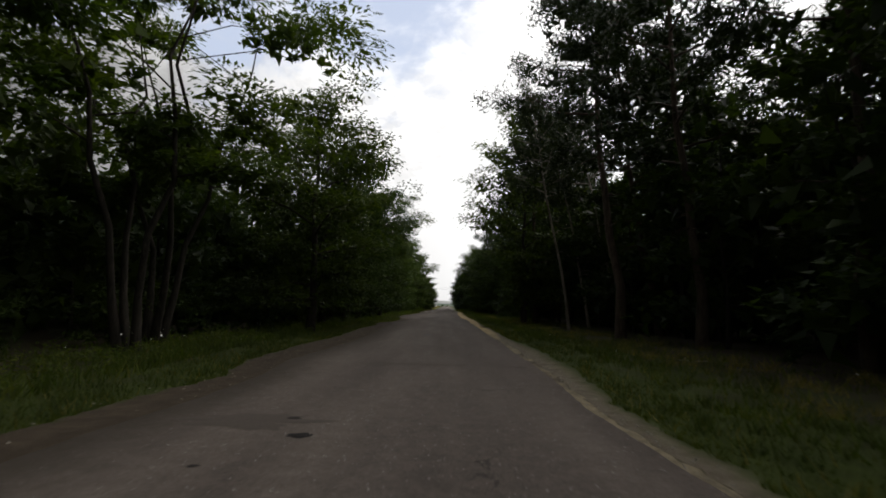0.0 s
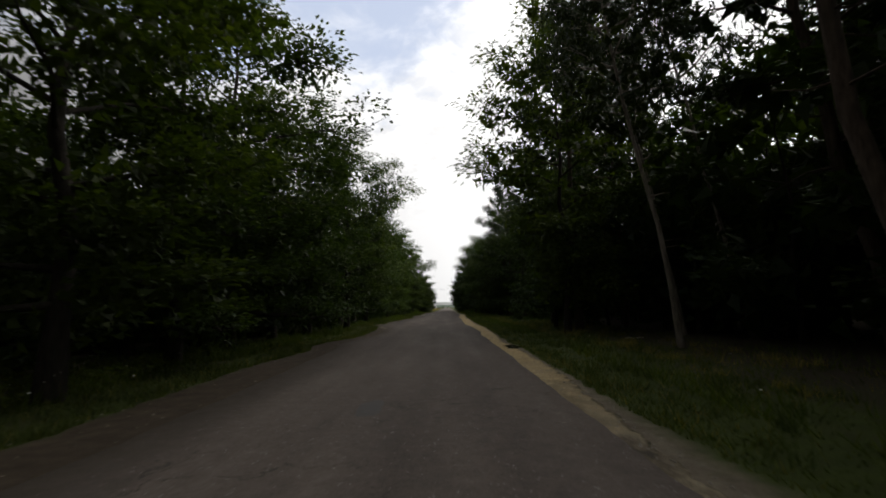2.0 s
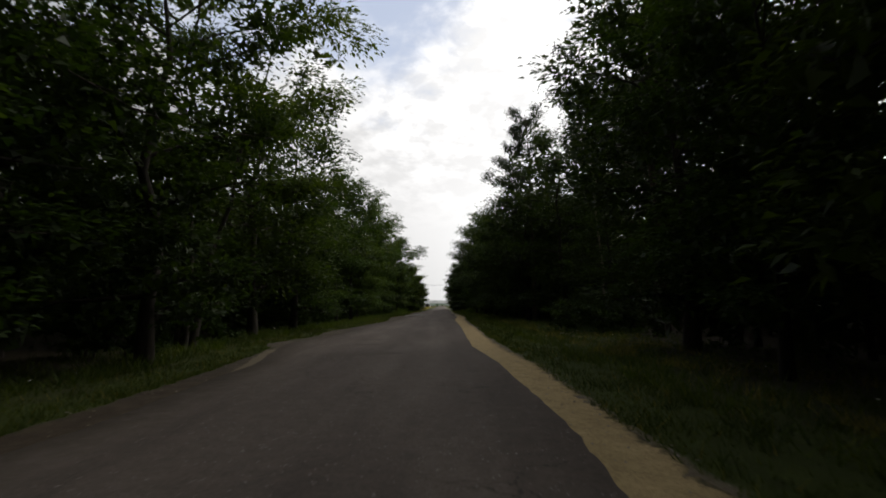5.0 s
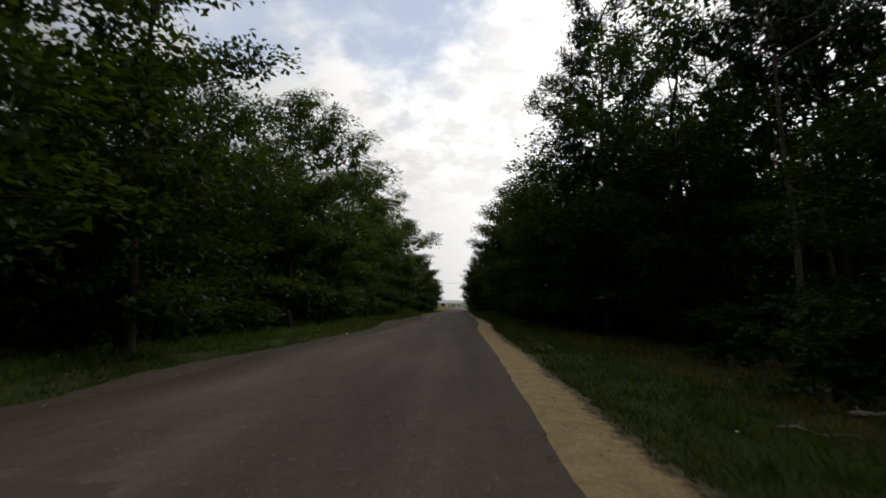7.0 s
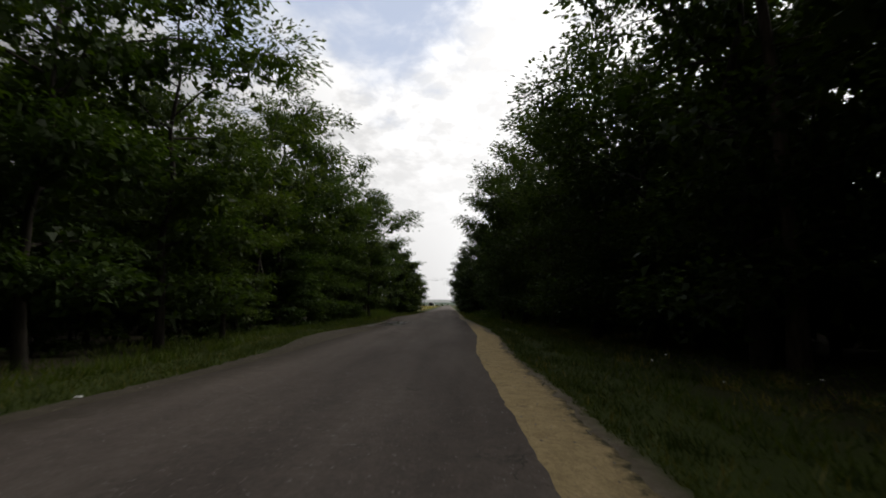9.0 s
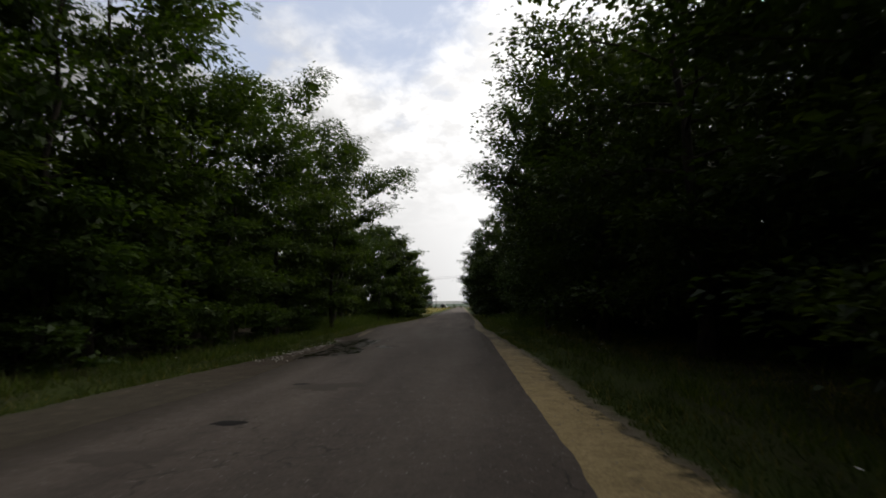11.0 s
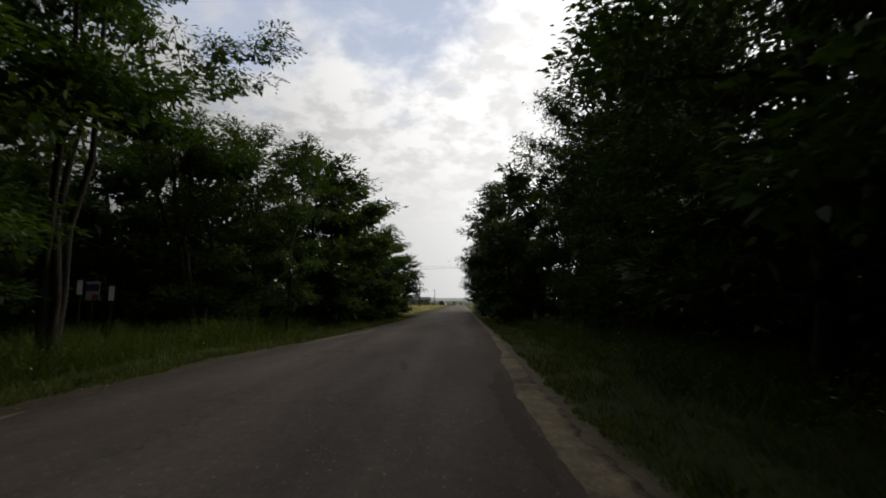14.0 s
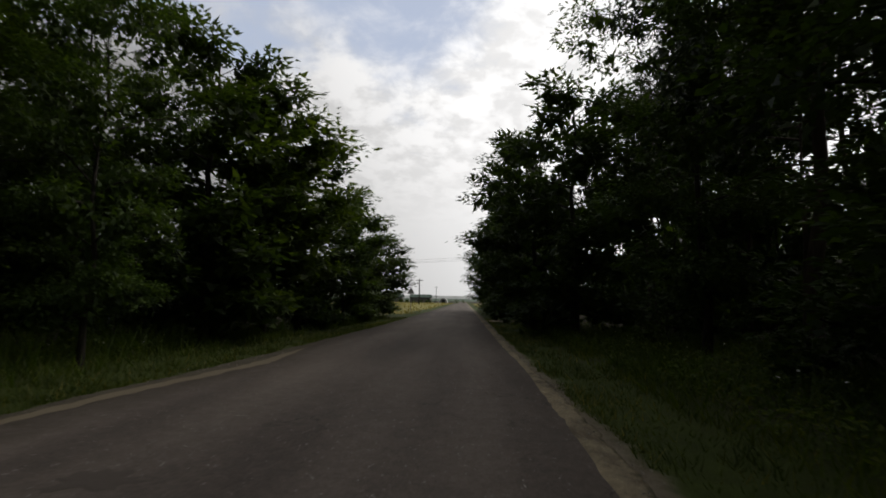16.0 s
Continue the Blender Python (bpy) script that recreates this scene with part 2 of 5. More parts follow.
def make_ground():
    """Short grass near the road, thinning into brown litter under the trees."""
    n = Nodes("grassy_forest_ground")
    f = n.noise(42, 6, 0.75)
    g = n.noise(0.9, 6, 0.65, (1, 0.5, 1))
    grass = n.ramp(f, [(0.25, (0.02, 0.029, 0.007)), (0.55, (0.038, 0.053, 0.011)), (0.8, (0.068, 0.078, 0.02))])
    grass = n.mix(1.0, grass, n.ramp(n.noise(4.0, 5, 0.65), [(0.3, (0.7, 0.7, 0.7)), (0.7, (1.25, 1.2, 1.1))]), "MULTIPLY")
    soil = n.ramp(f, [(0.25, (0.018, 0.015, 0.009)), (0.75, (0.05, 0.041, 0.026))])
    sep = n.add("ShaderNodeSeparateXYZ")
    n.link(n.pos.outputs["Position"], sep.inputs[0])
    off = n.add("ShaderNodeMath")
    off.operation = "ADD"
    n.link(sep.outputs[0], off.inputs[0])
    off.inputs[1].default_value = 0.6
    away = n.add("ShaderNodeMath")
    away.operation = "ABSOLUTE"
    n.link(off.outputs[0], away.inputs[0])
    bare = n.add("ShaderNodeMath")
    bare.operation = "MULTIPLY_ADD"
    n.link(g, bare.inputs[0])
    bare.inputs[1].default_value = 9.0
    n.link(away.outputs[0], bare.inputs[2])
    r = n.add("ShaderNodeMapRange")
    r.inputs["From Min"].default_value, r.inputs["From Max"].default_value = 9.0, 12.0
    n.link(bare.outputs[0], r.inputs["Value"])
    col = n.mix(r.outputs[0], grass, soil)
    open_land = n.add("ShaderNodeMapRange")
    open_land.inputs["From Min"].default_value, open_land.inputs["From Max"].default_value = 46.0, 56.0
    n.link(bare.outputs[0], open_land.inputs["Value"])
    col = n.mix(open_land.outputs[0], col, n.ramp(n.noise(0.25, 6, 0.6), [(0.3, (0.07, 0.085, 0.025)), (0.7, (0.15, 0.14, 0.055))]))
    n.bump(f, 0.8, 0.03)
    return n.done(col, 0.95)


def make_water(name, tint):
    n = Nodes(name)
    n.b.inputs["Base Color"].default_value = (*tint, 1)
    n.b.inputs["IOR"].default_value = 1.33
    n.b.inputs["Specular IOR Level"].default_value = 0.5
    n.bump(n.noise(7, 2), 0.03, 0.01)
    return n.done(None, 0.06)


def plain(name, color, rough=0.7, metal=0.0, grain=20.0):
    n = Nodes(name)
    col = n.ramp(n.noise(grain, 5, 0.6), [(0.3, tuple(c * 0.8 for c in color)), (0.7, tuple(min(1, c * 1.15) for c in color))])
    n.b.inputs["Metallic"].default_value = metal
    return n.done(col, rough)


M["asphalt"] = make_asphalt()
def make_shoulder():
    """Pale sand along the middle stretch, patchy gravel and dirt before and after it."""
    n = Nodes("pale_sandy_gravel")
    f = n.noise(70, 5, 0.75)
    g = n.noise(3.5, 6, 0.65)
    sand = n.ramp(g, [(0.3, (0.265, 0.2, 0.1)), (0.7, (0.4, 0.3, 0.158))])
    dull = n.ramp(g, [(0.3, (0.15, 0.122, 0.08)), (0.7, (0.27, 0.222, 0.145))])
    dull = n.mix(n.ramp(n.noise(1.3, 6, 0.65, (1, 0.45, 1)), [(0.45, (0, 0, 0)), (0.62, (1, 1, 1))]), dull, (0.06, 0.05, 0.038))
    sep = n.add("ShaderNodeSeparateXYZ")
    n.link(n.pos.outputs["Position"], sep.inputs[0])
    wander = n.add("ShaderNodeMath")
    wander.operation = "MULTIPLY_ADD"
    n.link(n.noise(0.9, 5, 0.7), wander.inputs[0])
    wander.inputs[1].default_value = 14.0
    n.link(sep.outputs[1], wander.inputs[2])
    steps = []
    for a, b in ((24.0, 33.0), (100.0, 88.0)):
        r = n.add("ShaderNodeMapRange")
        r.inputs["From Min"].default_value, r.inputs["From Max"].default_value = a, b
        n.link(wander.outputs[0], r.inputs["Value"])
        steps.append(r.outputs[0])
    col = n.mix(n.mix(1.0, steps[0], steps[1], "MULTIPLY"), dull, sand)
    col = n.mix(n.ramp(n.noise(2.2, 6, 0.7, (1, 0.6, 1)), [(0.6, (0, 0, 0)), (0.72, (0.7, 0.7, 0.7))]), col, (0.075, 0.06, 0.042))
    col = thin_out(n, col, (0.05, 0.045, 0.025), 0.82, 1.02)
    col = n.mix(1.0, col, n.ramp(n.noise(24, 5, 0.75), [(0.3, (0.68,) * 3), (0.7, (1.28,) * 3)]), "MULTIPLY")
    col = n.mix(1.0, col, n.ramp(f, [(0.25, (0.55,) * 3), (0.75, (1.45,) * 3)]), "MULTIPLY")
    n.bump(f, 0.8, 0.015)
    return n.done(col, 0.95)


M["sand"] = make_shoulder()


def make_left_dirt():
    """Brown dirt at first, dusty pale grit where the road has been mended, mud by the puddle."""
    n = Nodes("gravelly_dirt")
    f = n.noise(70, 5, 0.75)
    g = n.noise(3.5, 6, 0.65)
    brown = n.ramp(g, [(0.3, (0.034, 0.026, 0.018)), (0.7, (0.07, 0.054, 0.038))])
    dusty = n.ramp(g, [(0.25, (0.045, 0.038, 0.028)), (0.55, (0.066, 0.056, 0.041)), (0.8, (0.1, 0.085, 0.062))])
    sep = n.add("ShaderNodeSeparateXYZ")
    n.link(n.pos.outputs["Position"], sep.inputs[0])
    wander = n.add("ShaderNodeMath")
    wander.operation = "MULTIPLY_ADD"
    n.link(n.noise(0.9, 5, 0.7), wander.inputs[0])
    wander.inputs[1].default_value = 8.0
    n.link(sep.outputs[1], wander.inputs[2])

    def step(a, b):
        r = n.add("ShaderNodeMapRange")
        r.inputs["From Min"].default_value, r.inputs["From Max"].default_value = a, b
        n.link(wander.outputs[0], r.inputs["Value"])
        return r.outputs[0]

    col = n.mix(step(42.0, 50.0), brown, dusty)
    col = n.mix(n.mix(1.0, step(86.0, 90.0), step(112.0, 107.0), "MULTIPLY"), col, brown)
    col = thin_out(n, col, (0.04, 0.052, 0.013), 0.12, -0.2)
    col = n.mix(1.0, col, n.ramp(f, [(0.25, (0.6,) * 3), (0.75, (1.4,) * 3)]), "MULTIPLY")
    n.bump(f, 0.8, 0.015)
    return n.done(col, 0.95)


M["dirt"] = make_left_dirt()
M["verge"] = make_sand("trodden_gravelly_dirt", (0.085, 0.07, 0.051), (0.17, 0.143, 0.103), (0.3, 0.85))
M["ground"] = make_ground()
M["field"] = make_sand("ripening_meadow", (0.12, 0.13, 0.04), (0.24, 0.2, 0.08))
M["water"] = make_water("muddy_puddle_water", (0.024, 0.019, 0.014))
M["tar"] = plain("dark_worn_patch", (0.076, 0.063, 0.053), 0.9, 0, 60)
M["dust"] = plain("pale_sandy_dust", (0.125, 0.103, 0.07), 0.95, 0, 50)
# darker asphalt tone that paints the shade along the road edge
M["edge_shade"] = plain("shaded_edge_asphalt", (0.058, 0.047, 0.038), 0.88, 0, 40)
M["pale"] = plain("pale_mended_patch", (0.085, 0.08, 0.075), 0.9, 0, 60)
M["hole"] = plain("dark_hollow", (0.016, 0.014, 0.013), 0.9, 0, 60)


def make_mud():
    """Wet brown mud, standing water in its hollows."""
    n = Nodes("wet_mud")
    big = n.noise(2.6, 6, 0.65)
    col = n.ramp(big, [(0.36, (0.01, 0.008, 0.006)), (0.5, (0.02, 0.0155, 0.011)), (0.62, (0.042, 0.033, 0.024))])
    col = n.mix(1.0, col, n.ramp(n.noise(45, 4, 0.7), [(0.3, (0.75,) * 3), (0.7, (1.25,) * 3)]), "MULTIPLY")
    n.bump(n.noise(30, 4, 0.7), 0.25, 0.005)
    return n.done(col, n.ramp(big, [(0.4, (0.1,) * 3), (0.62, (0.5,) * 3)]))


M["mud"] = make_mud()
M["pebble"] = plain("pale_pebble", (0.22, 0.2, 0.17), 0.9, 0, 30)
M["chalk"] = plain("white_pebble", (0.5, 0.48, 0.44), 0.9, 0, 30)
M["petal"] = plain("white_petal", (0.55, 0.55, 0.5), 0.8, 0, 30)
M["sign_white"] = plain("weathered_white", (0.62, 0.62, 0.6), 0.6, 0, 6)
M["sign_grey"] = plain("weathered_pale_grey", (0.32, 0.32, 0.31), 0.7, 0, 6)
M["sign_blue"] = plain("dull_blue_paint", (0.03, 0.04, 0.1), 0.5, 0, 8)
M["sign_red"] = plain("dull_red_paint", (0.15, 0.04, 0.04), 0.5, 0, 8)
M["steel"] = plain("dull_galvanised_steel", (0.2, 0.2, 0.2), 0.6, 0.4, 10)
M["pane"] = plain("dark_window_glass", (0.03, 0.035, 0.04), 0.12, 0, 10)
M["roof_green"] = plain("faded_green_roof", (0.06, 0.085, 0.07), 0.8, 0, 2)
M["shed_wall"] = plain("weathered_shed_wall", (0.13, 0.125, 0.11), 0.9, 0, 2)
# distance haze is put into the pale colour of the far hills
M["haze"] = plain("haze_tinted_far_hills", (0.38, 0.39, 0.385), 1.0, 0, 0.02)
M["far_wood"] = plain("far_tree_line", (0.1, 0.13, 0.1), 1.0, 0, 0.1)
M["straw"] = leaf_material("yellowing_grass", (0.1, 0.1, 0.035), (0.15, 0.135, 0.05), (0.2, 0.175, 0.07), 0.25, 0.7)


# ---- mesh helpers ----
def mesh_of(name, verts, faces, material, smooth=False):
    me = bpy.data.meshes.new(name)
    me.from_pydata([tuple(v) for v in verts] if not isinstance(verts, np.ndarray) else verts.tolist(), [], faces if isinstance(faces, list) else faces.tolist())
    me.materials.append(material)
    if smooth:
        me.shade_smooth()
    return me


def thing(name, label, category, group="", kind=""):
    return tagged(new(name), label, category, group, kind)


def part(name, data, parent, label=""):
    ob = new(name, data)
    ob.parent = parent
    if label:
        ob["label"] = label
    return ob


def tube(vs, fs, pts, radii, sides=6):
    """Adds a bent, tapering tube through pts to the lists vs and fs."""
    pts = [np.asarray(p, float) for p in pts]
    start = len(vs)
    for i, (p, r) in enumerate(zip(pts, radii)):
        d = pts[min(i + 1, len(pts) - 1)] - pts[max(i - 1, 0)]
        d = d / (np.linalg.norm(d) + 1e-9)
        a = np.cross(d, (0.31, 0.9, 0.17))
        a /= np.linalg.norm(a) + 1e-9
        b = np.cross(d, a)
        for k in range(sides):
            w = 2 * math.pi * k / sides
            vs.append(p + r * (math.cos(w) * a + math.sin(w) * b))
    for i in range(len(pts) - 1):
        for k in range(sides):
            q = (k + 1) % sides
            fs.append((start + i * sides + k, start + i * sides + q, start + (i + 1) * sides + q, start + (i + 1) * sides + k))
    fs.append(tuple(start + (len(pts) - 1) * sides + k for k in range(sides)))


def leaf_cards(rng, at, along, up, length, width):
    """Pointed leaves, one slim triangle each, from at towards along."""
    n = len(at)
    along = along / (np.linalg.norm(along, axis=1, keepdims=True) + 1e-9)
    side = np.cross(along, up)
    side /= np.linalg.norm(side, axis=1, keepdims=True) + 1e-9
    L, W = length[:, None], width[:, None]
    skew = rng.uniform(-0.2, 0.35, (n, 1)) * L
    v = np.stack([at - side * W * 0.5, at + side * W * 0.5 + along * skew, at + along * L], 1)
    return v.reshape(-1, 3), np.arange(3 * n).reshape(-1, 3)


def hearts(rng, centres, radii, squash, most, n=15):
    """Tangles of broad overlapping leaves that close the inside of a clump."""
    m = len(centres)
    r = np.repeat(radii, n)
    at = np.repeat(centres, n, 0) + rng.normal(0, 0.5, (m * n, 3)) * r[:, None] * squash
    L = np.minimum(r * rng.uniform(0.8, 1.3, m * n), most)
    return leaf_cards(rng, at, rng.normal(0, 1, (m * n, 3)) * squash, rng.normal(0, 1, (m * n, 3)), L, L * rng.uniform(0.55, 0.85, m * n))


def leaf_kites(rng, at, along, up, length, width):
    """Folded leaves, four corners each, widest before the middle."""
    n = len(at)
    along = along / (np.linalg.norm(along, axis=1, keepdims=True) + 1e-9)
    side = np.cross(along, up)
    side /= np.linalg.norm(side, axis=1, keepdims=True) + 1e-9
    face = np.cross(side, along)
    L, W = length[:, None], width[:, None]
    mid = at + along * L * rng.uniform(0.36, 0.52, (n, 1)) + face * W * 0.22
    v = np.stack([at, mid - side * W * 0.5, at + along * L, mid + side * W * 0.5], 1)
    return v.reshape(-1, 3), np.arange(4 * n).reshape(-1, 4)


def feather_leaves(rng, at, along, up, length):
    """Pinnate leaves: four pairs of leaflets and one at the tip, on an arching line."""
    n = len(at)
    along = along / (np.linalg.norm(along, axis=1, keepdims=True) + 1e-9)
    side = np.cross(along, up)
    side /= np.linalg.norm(side, axis=1, keepdims=True) + 1e-9
    L = length[:, None]
    out = []
    for s in (0.25, 0.45, 0.65, 0.85):
        foot = at + along * L * s + np.array([0, 0, -0.22]) * L * s * s
        ll = L * (0.3 - 0.1 * abs(s - 0.5)) * rng.uniform(0.85, 1.15, (n, 1))
        for k in (-1, 1):
            tip = foot + (side * k * 0.9 + along * 0.35) * ll - np.array([0, 0, 0.15]) * ll
            out.append(np.stack([foot - along * L * 0.05, foot + along * L * 0.1, tip], 1))
    end = at + along * L * 0.95 + np.array([0, 0, -0.2]) * L
    out.append(np.stack([end - side * L * 0.07, end + side * L * 0.07, end + along * L * 0.22], 1))
    v = np.stack(out, 1).reshape(-1, 3)
    return v, np.arange(len(v)).reshape(-1, 3)


def foliage(rng, clusters, n, size, flat, leaf, ratio, droop, solid=0.4, feathers=0, kites=False, inner=1.0, tangle=15):
    """Leafy clumps: a dense uneven heart each, domed over with leaves and ragged below. clusters: rows of x, y, z, out x, out y, size factor."""
    c = np.array(clusters, float)
    m = len(c)
    spread = np.hypot(c[:, 0], c[:, 1])
    c[:, :2] *= np.minimum(1.0, np.quantile(spread, 0.965) / np.maximum(spread, 0.01))[:, None]
    squash = np.array([1, 1, flat])
    reach = np.hypot(c[:, 0], c[:, 1])
    core = np.clip(1.3 - 0.7 * reach / np.quantile(reach, 0.95), 0.45, 1.15) * np.clip(2.5 - 2.0 * c[:, 2] / c[:, 2].max(), 0.5, 1.0)
    low = c[rng.permutation(m)[: int(m * inner)]]
    low = low[low[:, 2] < 0.74 * c[:, 2].max()]
    spots = np.concatenate([c[:, :3] * np.array([0.85, 0.85, 0.96]), low[:, :3] * np.array([0.45, 0.45, 0.92])])
    hv, hf = hearts(rng, spots, np.concatenate([1.35 * size * solid * c[:, 5] * core, size * 0.8 * low[:, 5]]), squash, max(0.24, 1.5 * leaf) * (15 / tangle) ** 0.6, tangle)
    weight = c[:, 5] ** 2

    def place(count, near, far):
        k = rng.choice(m, count, p=weight / weight.sum())
        d = rng.normal(0, 1, (count, 3))
        d[:, 2] = np.where(rng.uniform(0, 1, count) < 0.78, np.abs(d[:, 2]), d[:, 2])
        d /= np.linalg.norm(d, axis=1, keepdims=True)
        r = near + (far - near) * rng.uniform(0, 1, (count, 1)) ** 0.8
        lump = 1 + 0.3 * np.sin(d[:, :1] * 5.1 + k[:, None] * 1.7) * np.cos(d[:, 1:2] * 4.3 + k[:, None] * 2.9)
        at = c[k, :3] + d * r * lump * squash * (0.95 * size * c[k, 5])[:, None]
        along = d * np.array([1, 1, 0.3]) + np.c_[c[k, 3:5], np.zeros(count)] * 0.5 + rng.normal(0, 0.4, (count, 3)) * np.array([1, 1, 0.6])
        along[:, 2] -= droop
        tall = np.array([0, 0, 1.0]) + d * 0.45 + rng.normal(0, 0.3, (count, 3))
        return at, along, tall

    at, along, tall = place(n, 0.35, 1.05)
    L = leaf * rng.uniform(0.65, 1.3, n)
    W = L * ratio * rng.uniform(0.8, 1.2, n)
    lv, lf = (leaf_kites if kites else leaf_cards)(rng, at, along, tall, L, W)
    parts, faces, base = [lv], lf.tolist(), len(lv)
    if feathers:
        at, along, tall = place(feathers, 0.85, 1.15)
        fv, ff = feather_leaves(rng, at, along, tall, leaf * 1.25 * rng.uniform(0.8, 1.3, feathers))
        parts.append(fv)
        faces += (ff + base).tolist()
        base += len(fv)
    parts.append(hv)
    return np.concatenate(parts), faces + (hf + base).tolist()


def grow(seed, H, R, base, limbs, n_leaves, leaf, ratio, flat, size, droop, rise, trunk_r, stems=1, low=0.5, lean=0.04, solid=0.4, twigs=True, feathers=0, kites=False, inner=1.0, tangle=15):
    """A broad-leaved tree: wood mesh lists and leaf arrays."""
    rng = np.random.default_rng(seed)
    vs, fs, clusters = [], [], []
    for s in range(stems):
        ang = rng.uniform(0, 6.28)
        tilt = (0.0 if stems == 1 else 0.16 + 0.07 * s) * H
        top = np.array([math.cos(ang) * tilt, math.sin(ang) * tilt, H * rng.uniform(0.86, 0.97)])
        foot = np.array([math.cos(ang), math.sin(ang), 0]) * (0.0 if stems == 1 else 0.22)
        wob = rng.normal(0, lean * H * 0.4, (8, 2))
        path = []
        for i in range(8):
            u = i / 7
            p = foot * (1 - u) + top * u + np.array([*(wob[i] * math.sin(math.pi * u)), 0])
            p[2] = -0.1 + (top[2] + 0.1) * u
            path.append(p)
        rad = [trunk_r * (1.35 if i == 0 else 1) * (1 - 0.88 * i / 7) for i in range(8)]
        tube(vs, fs, path, rad, 7 if twigs else 4)
        count = max(5, limbs // stems)
        for j in range(count):
            u = base + (0.97 - base) * (j + rng.uniform(0.1, 0.9)) / count
            i = min(6, int(u * 7))
            p0 = path[i] + (path[i + 1] - path[i]) * (u * 7 - i)
            az = 2.4 * j + rng.uniform(-0.5, 0.5) + ang
            v = (u - base) / (1 - base)
            env = float(np.interp(v, [0, 0.25, 0.55, 0.75, 1.0], [low, 0.35 + 0.5 * low, 1.0, 0.88, 0.34])) * R
            ln = max(0.5, env * rng.uniform(0.7, 1.12))
            out = np.array([math.cos(az), math.sin(az), 0])
            lift = rise * rng.uniform(0.4, 1.2) * (0.5 + v)
            pts = [p0 + out * ln * w + np.array([0, 0, ln * (lift * w - 0.28 * w * w)]) + rng.normal(0, 0.06 * ln, 3) * w for w in (0, 0.35, 0.7, 1.0)]
            r0 = rad[i] * 0.45
            tube(vs, fs, pts, [r0, r0 * 0.7, r0 * 0.4, r0 * 0.12], 5 if twigs else 3)
            for w in (0.45, 0.62, 0.8, 0.95):
                if rng.uniform() < 0.12:
                    continue
                q = int(min(2, w * 3))
                b0 = pts[q] + (pts[q + 1] - pts[q]) * (w * 3 - q)
                sw = az + rng.choice([-1, 1]) * rng.uniform(0.4, 1.2)
                o2 = np.array([math.cos(sw), math.sin(sw), rng.uniform(-0.1, 0.45)])
                l2 = ln * rng.uniform(0.22, 0.42)
                b1 = b0 + o2 * l2
                clusters.append([*b1, o2[0], o2[1], rng.uniform(0.65, 1.2)])
                if twigs:
                    tube(vs, fs, [b0, (b0 + b1) / 2 + rng.normal(0, 0.04, 3), b1], [r0 * 0.35, r0 * 0.22, r0 * 0.07], 3)
                    if w < 0.5:
                        clusters.append([*((b0 + b1) / 2), out[0], out[1], rng.uniform(0.5, 0.8)])
            clusters.append([*pts[3], out[0], out[1], rng.uniform(0.7, 1.1)])
        clusters.append([*path[-1], 0, 0, 0.8])
    lv, lf = foliage(rng, clusters, n_leaves, size, flat, leaf, ratio, droop, solid, feathers, kites, inner, tangle)
    # bring the crown to its true reach and height
    k_xy, k_z = R / np.quantile(np.hypot(lv[:, 0], lv[:, 1]), 0.985), H / lv[:, 2].max()
    grown = np.array([k_xy, k_xy, k_z])
    return [v * grown for v in vs], fs, lv * grown, lf


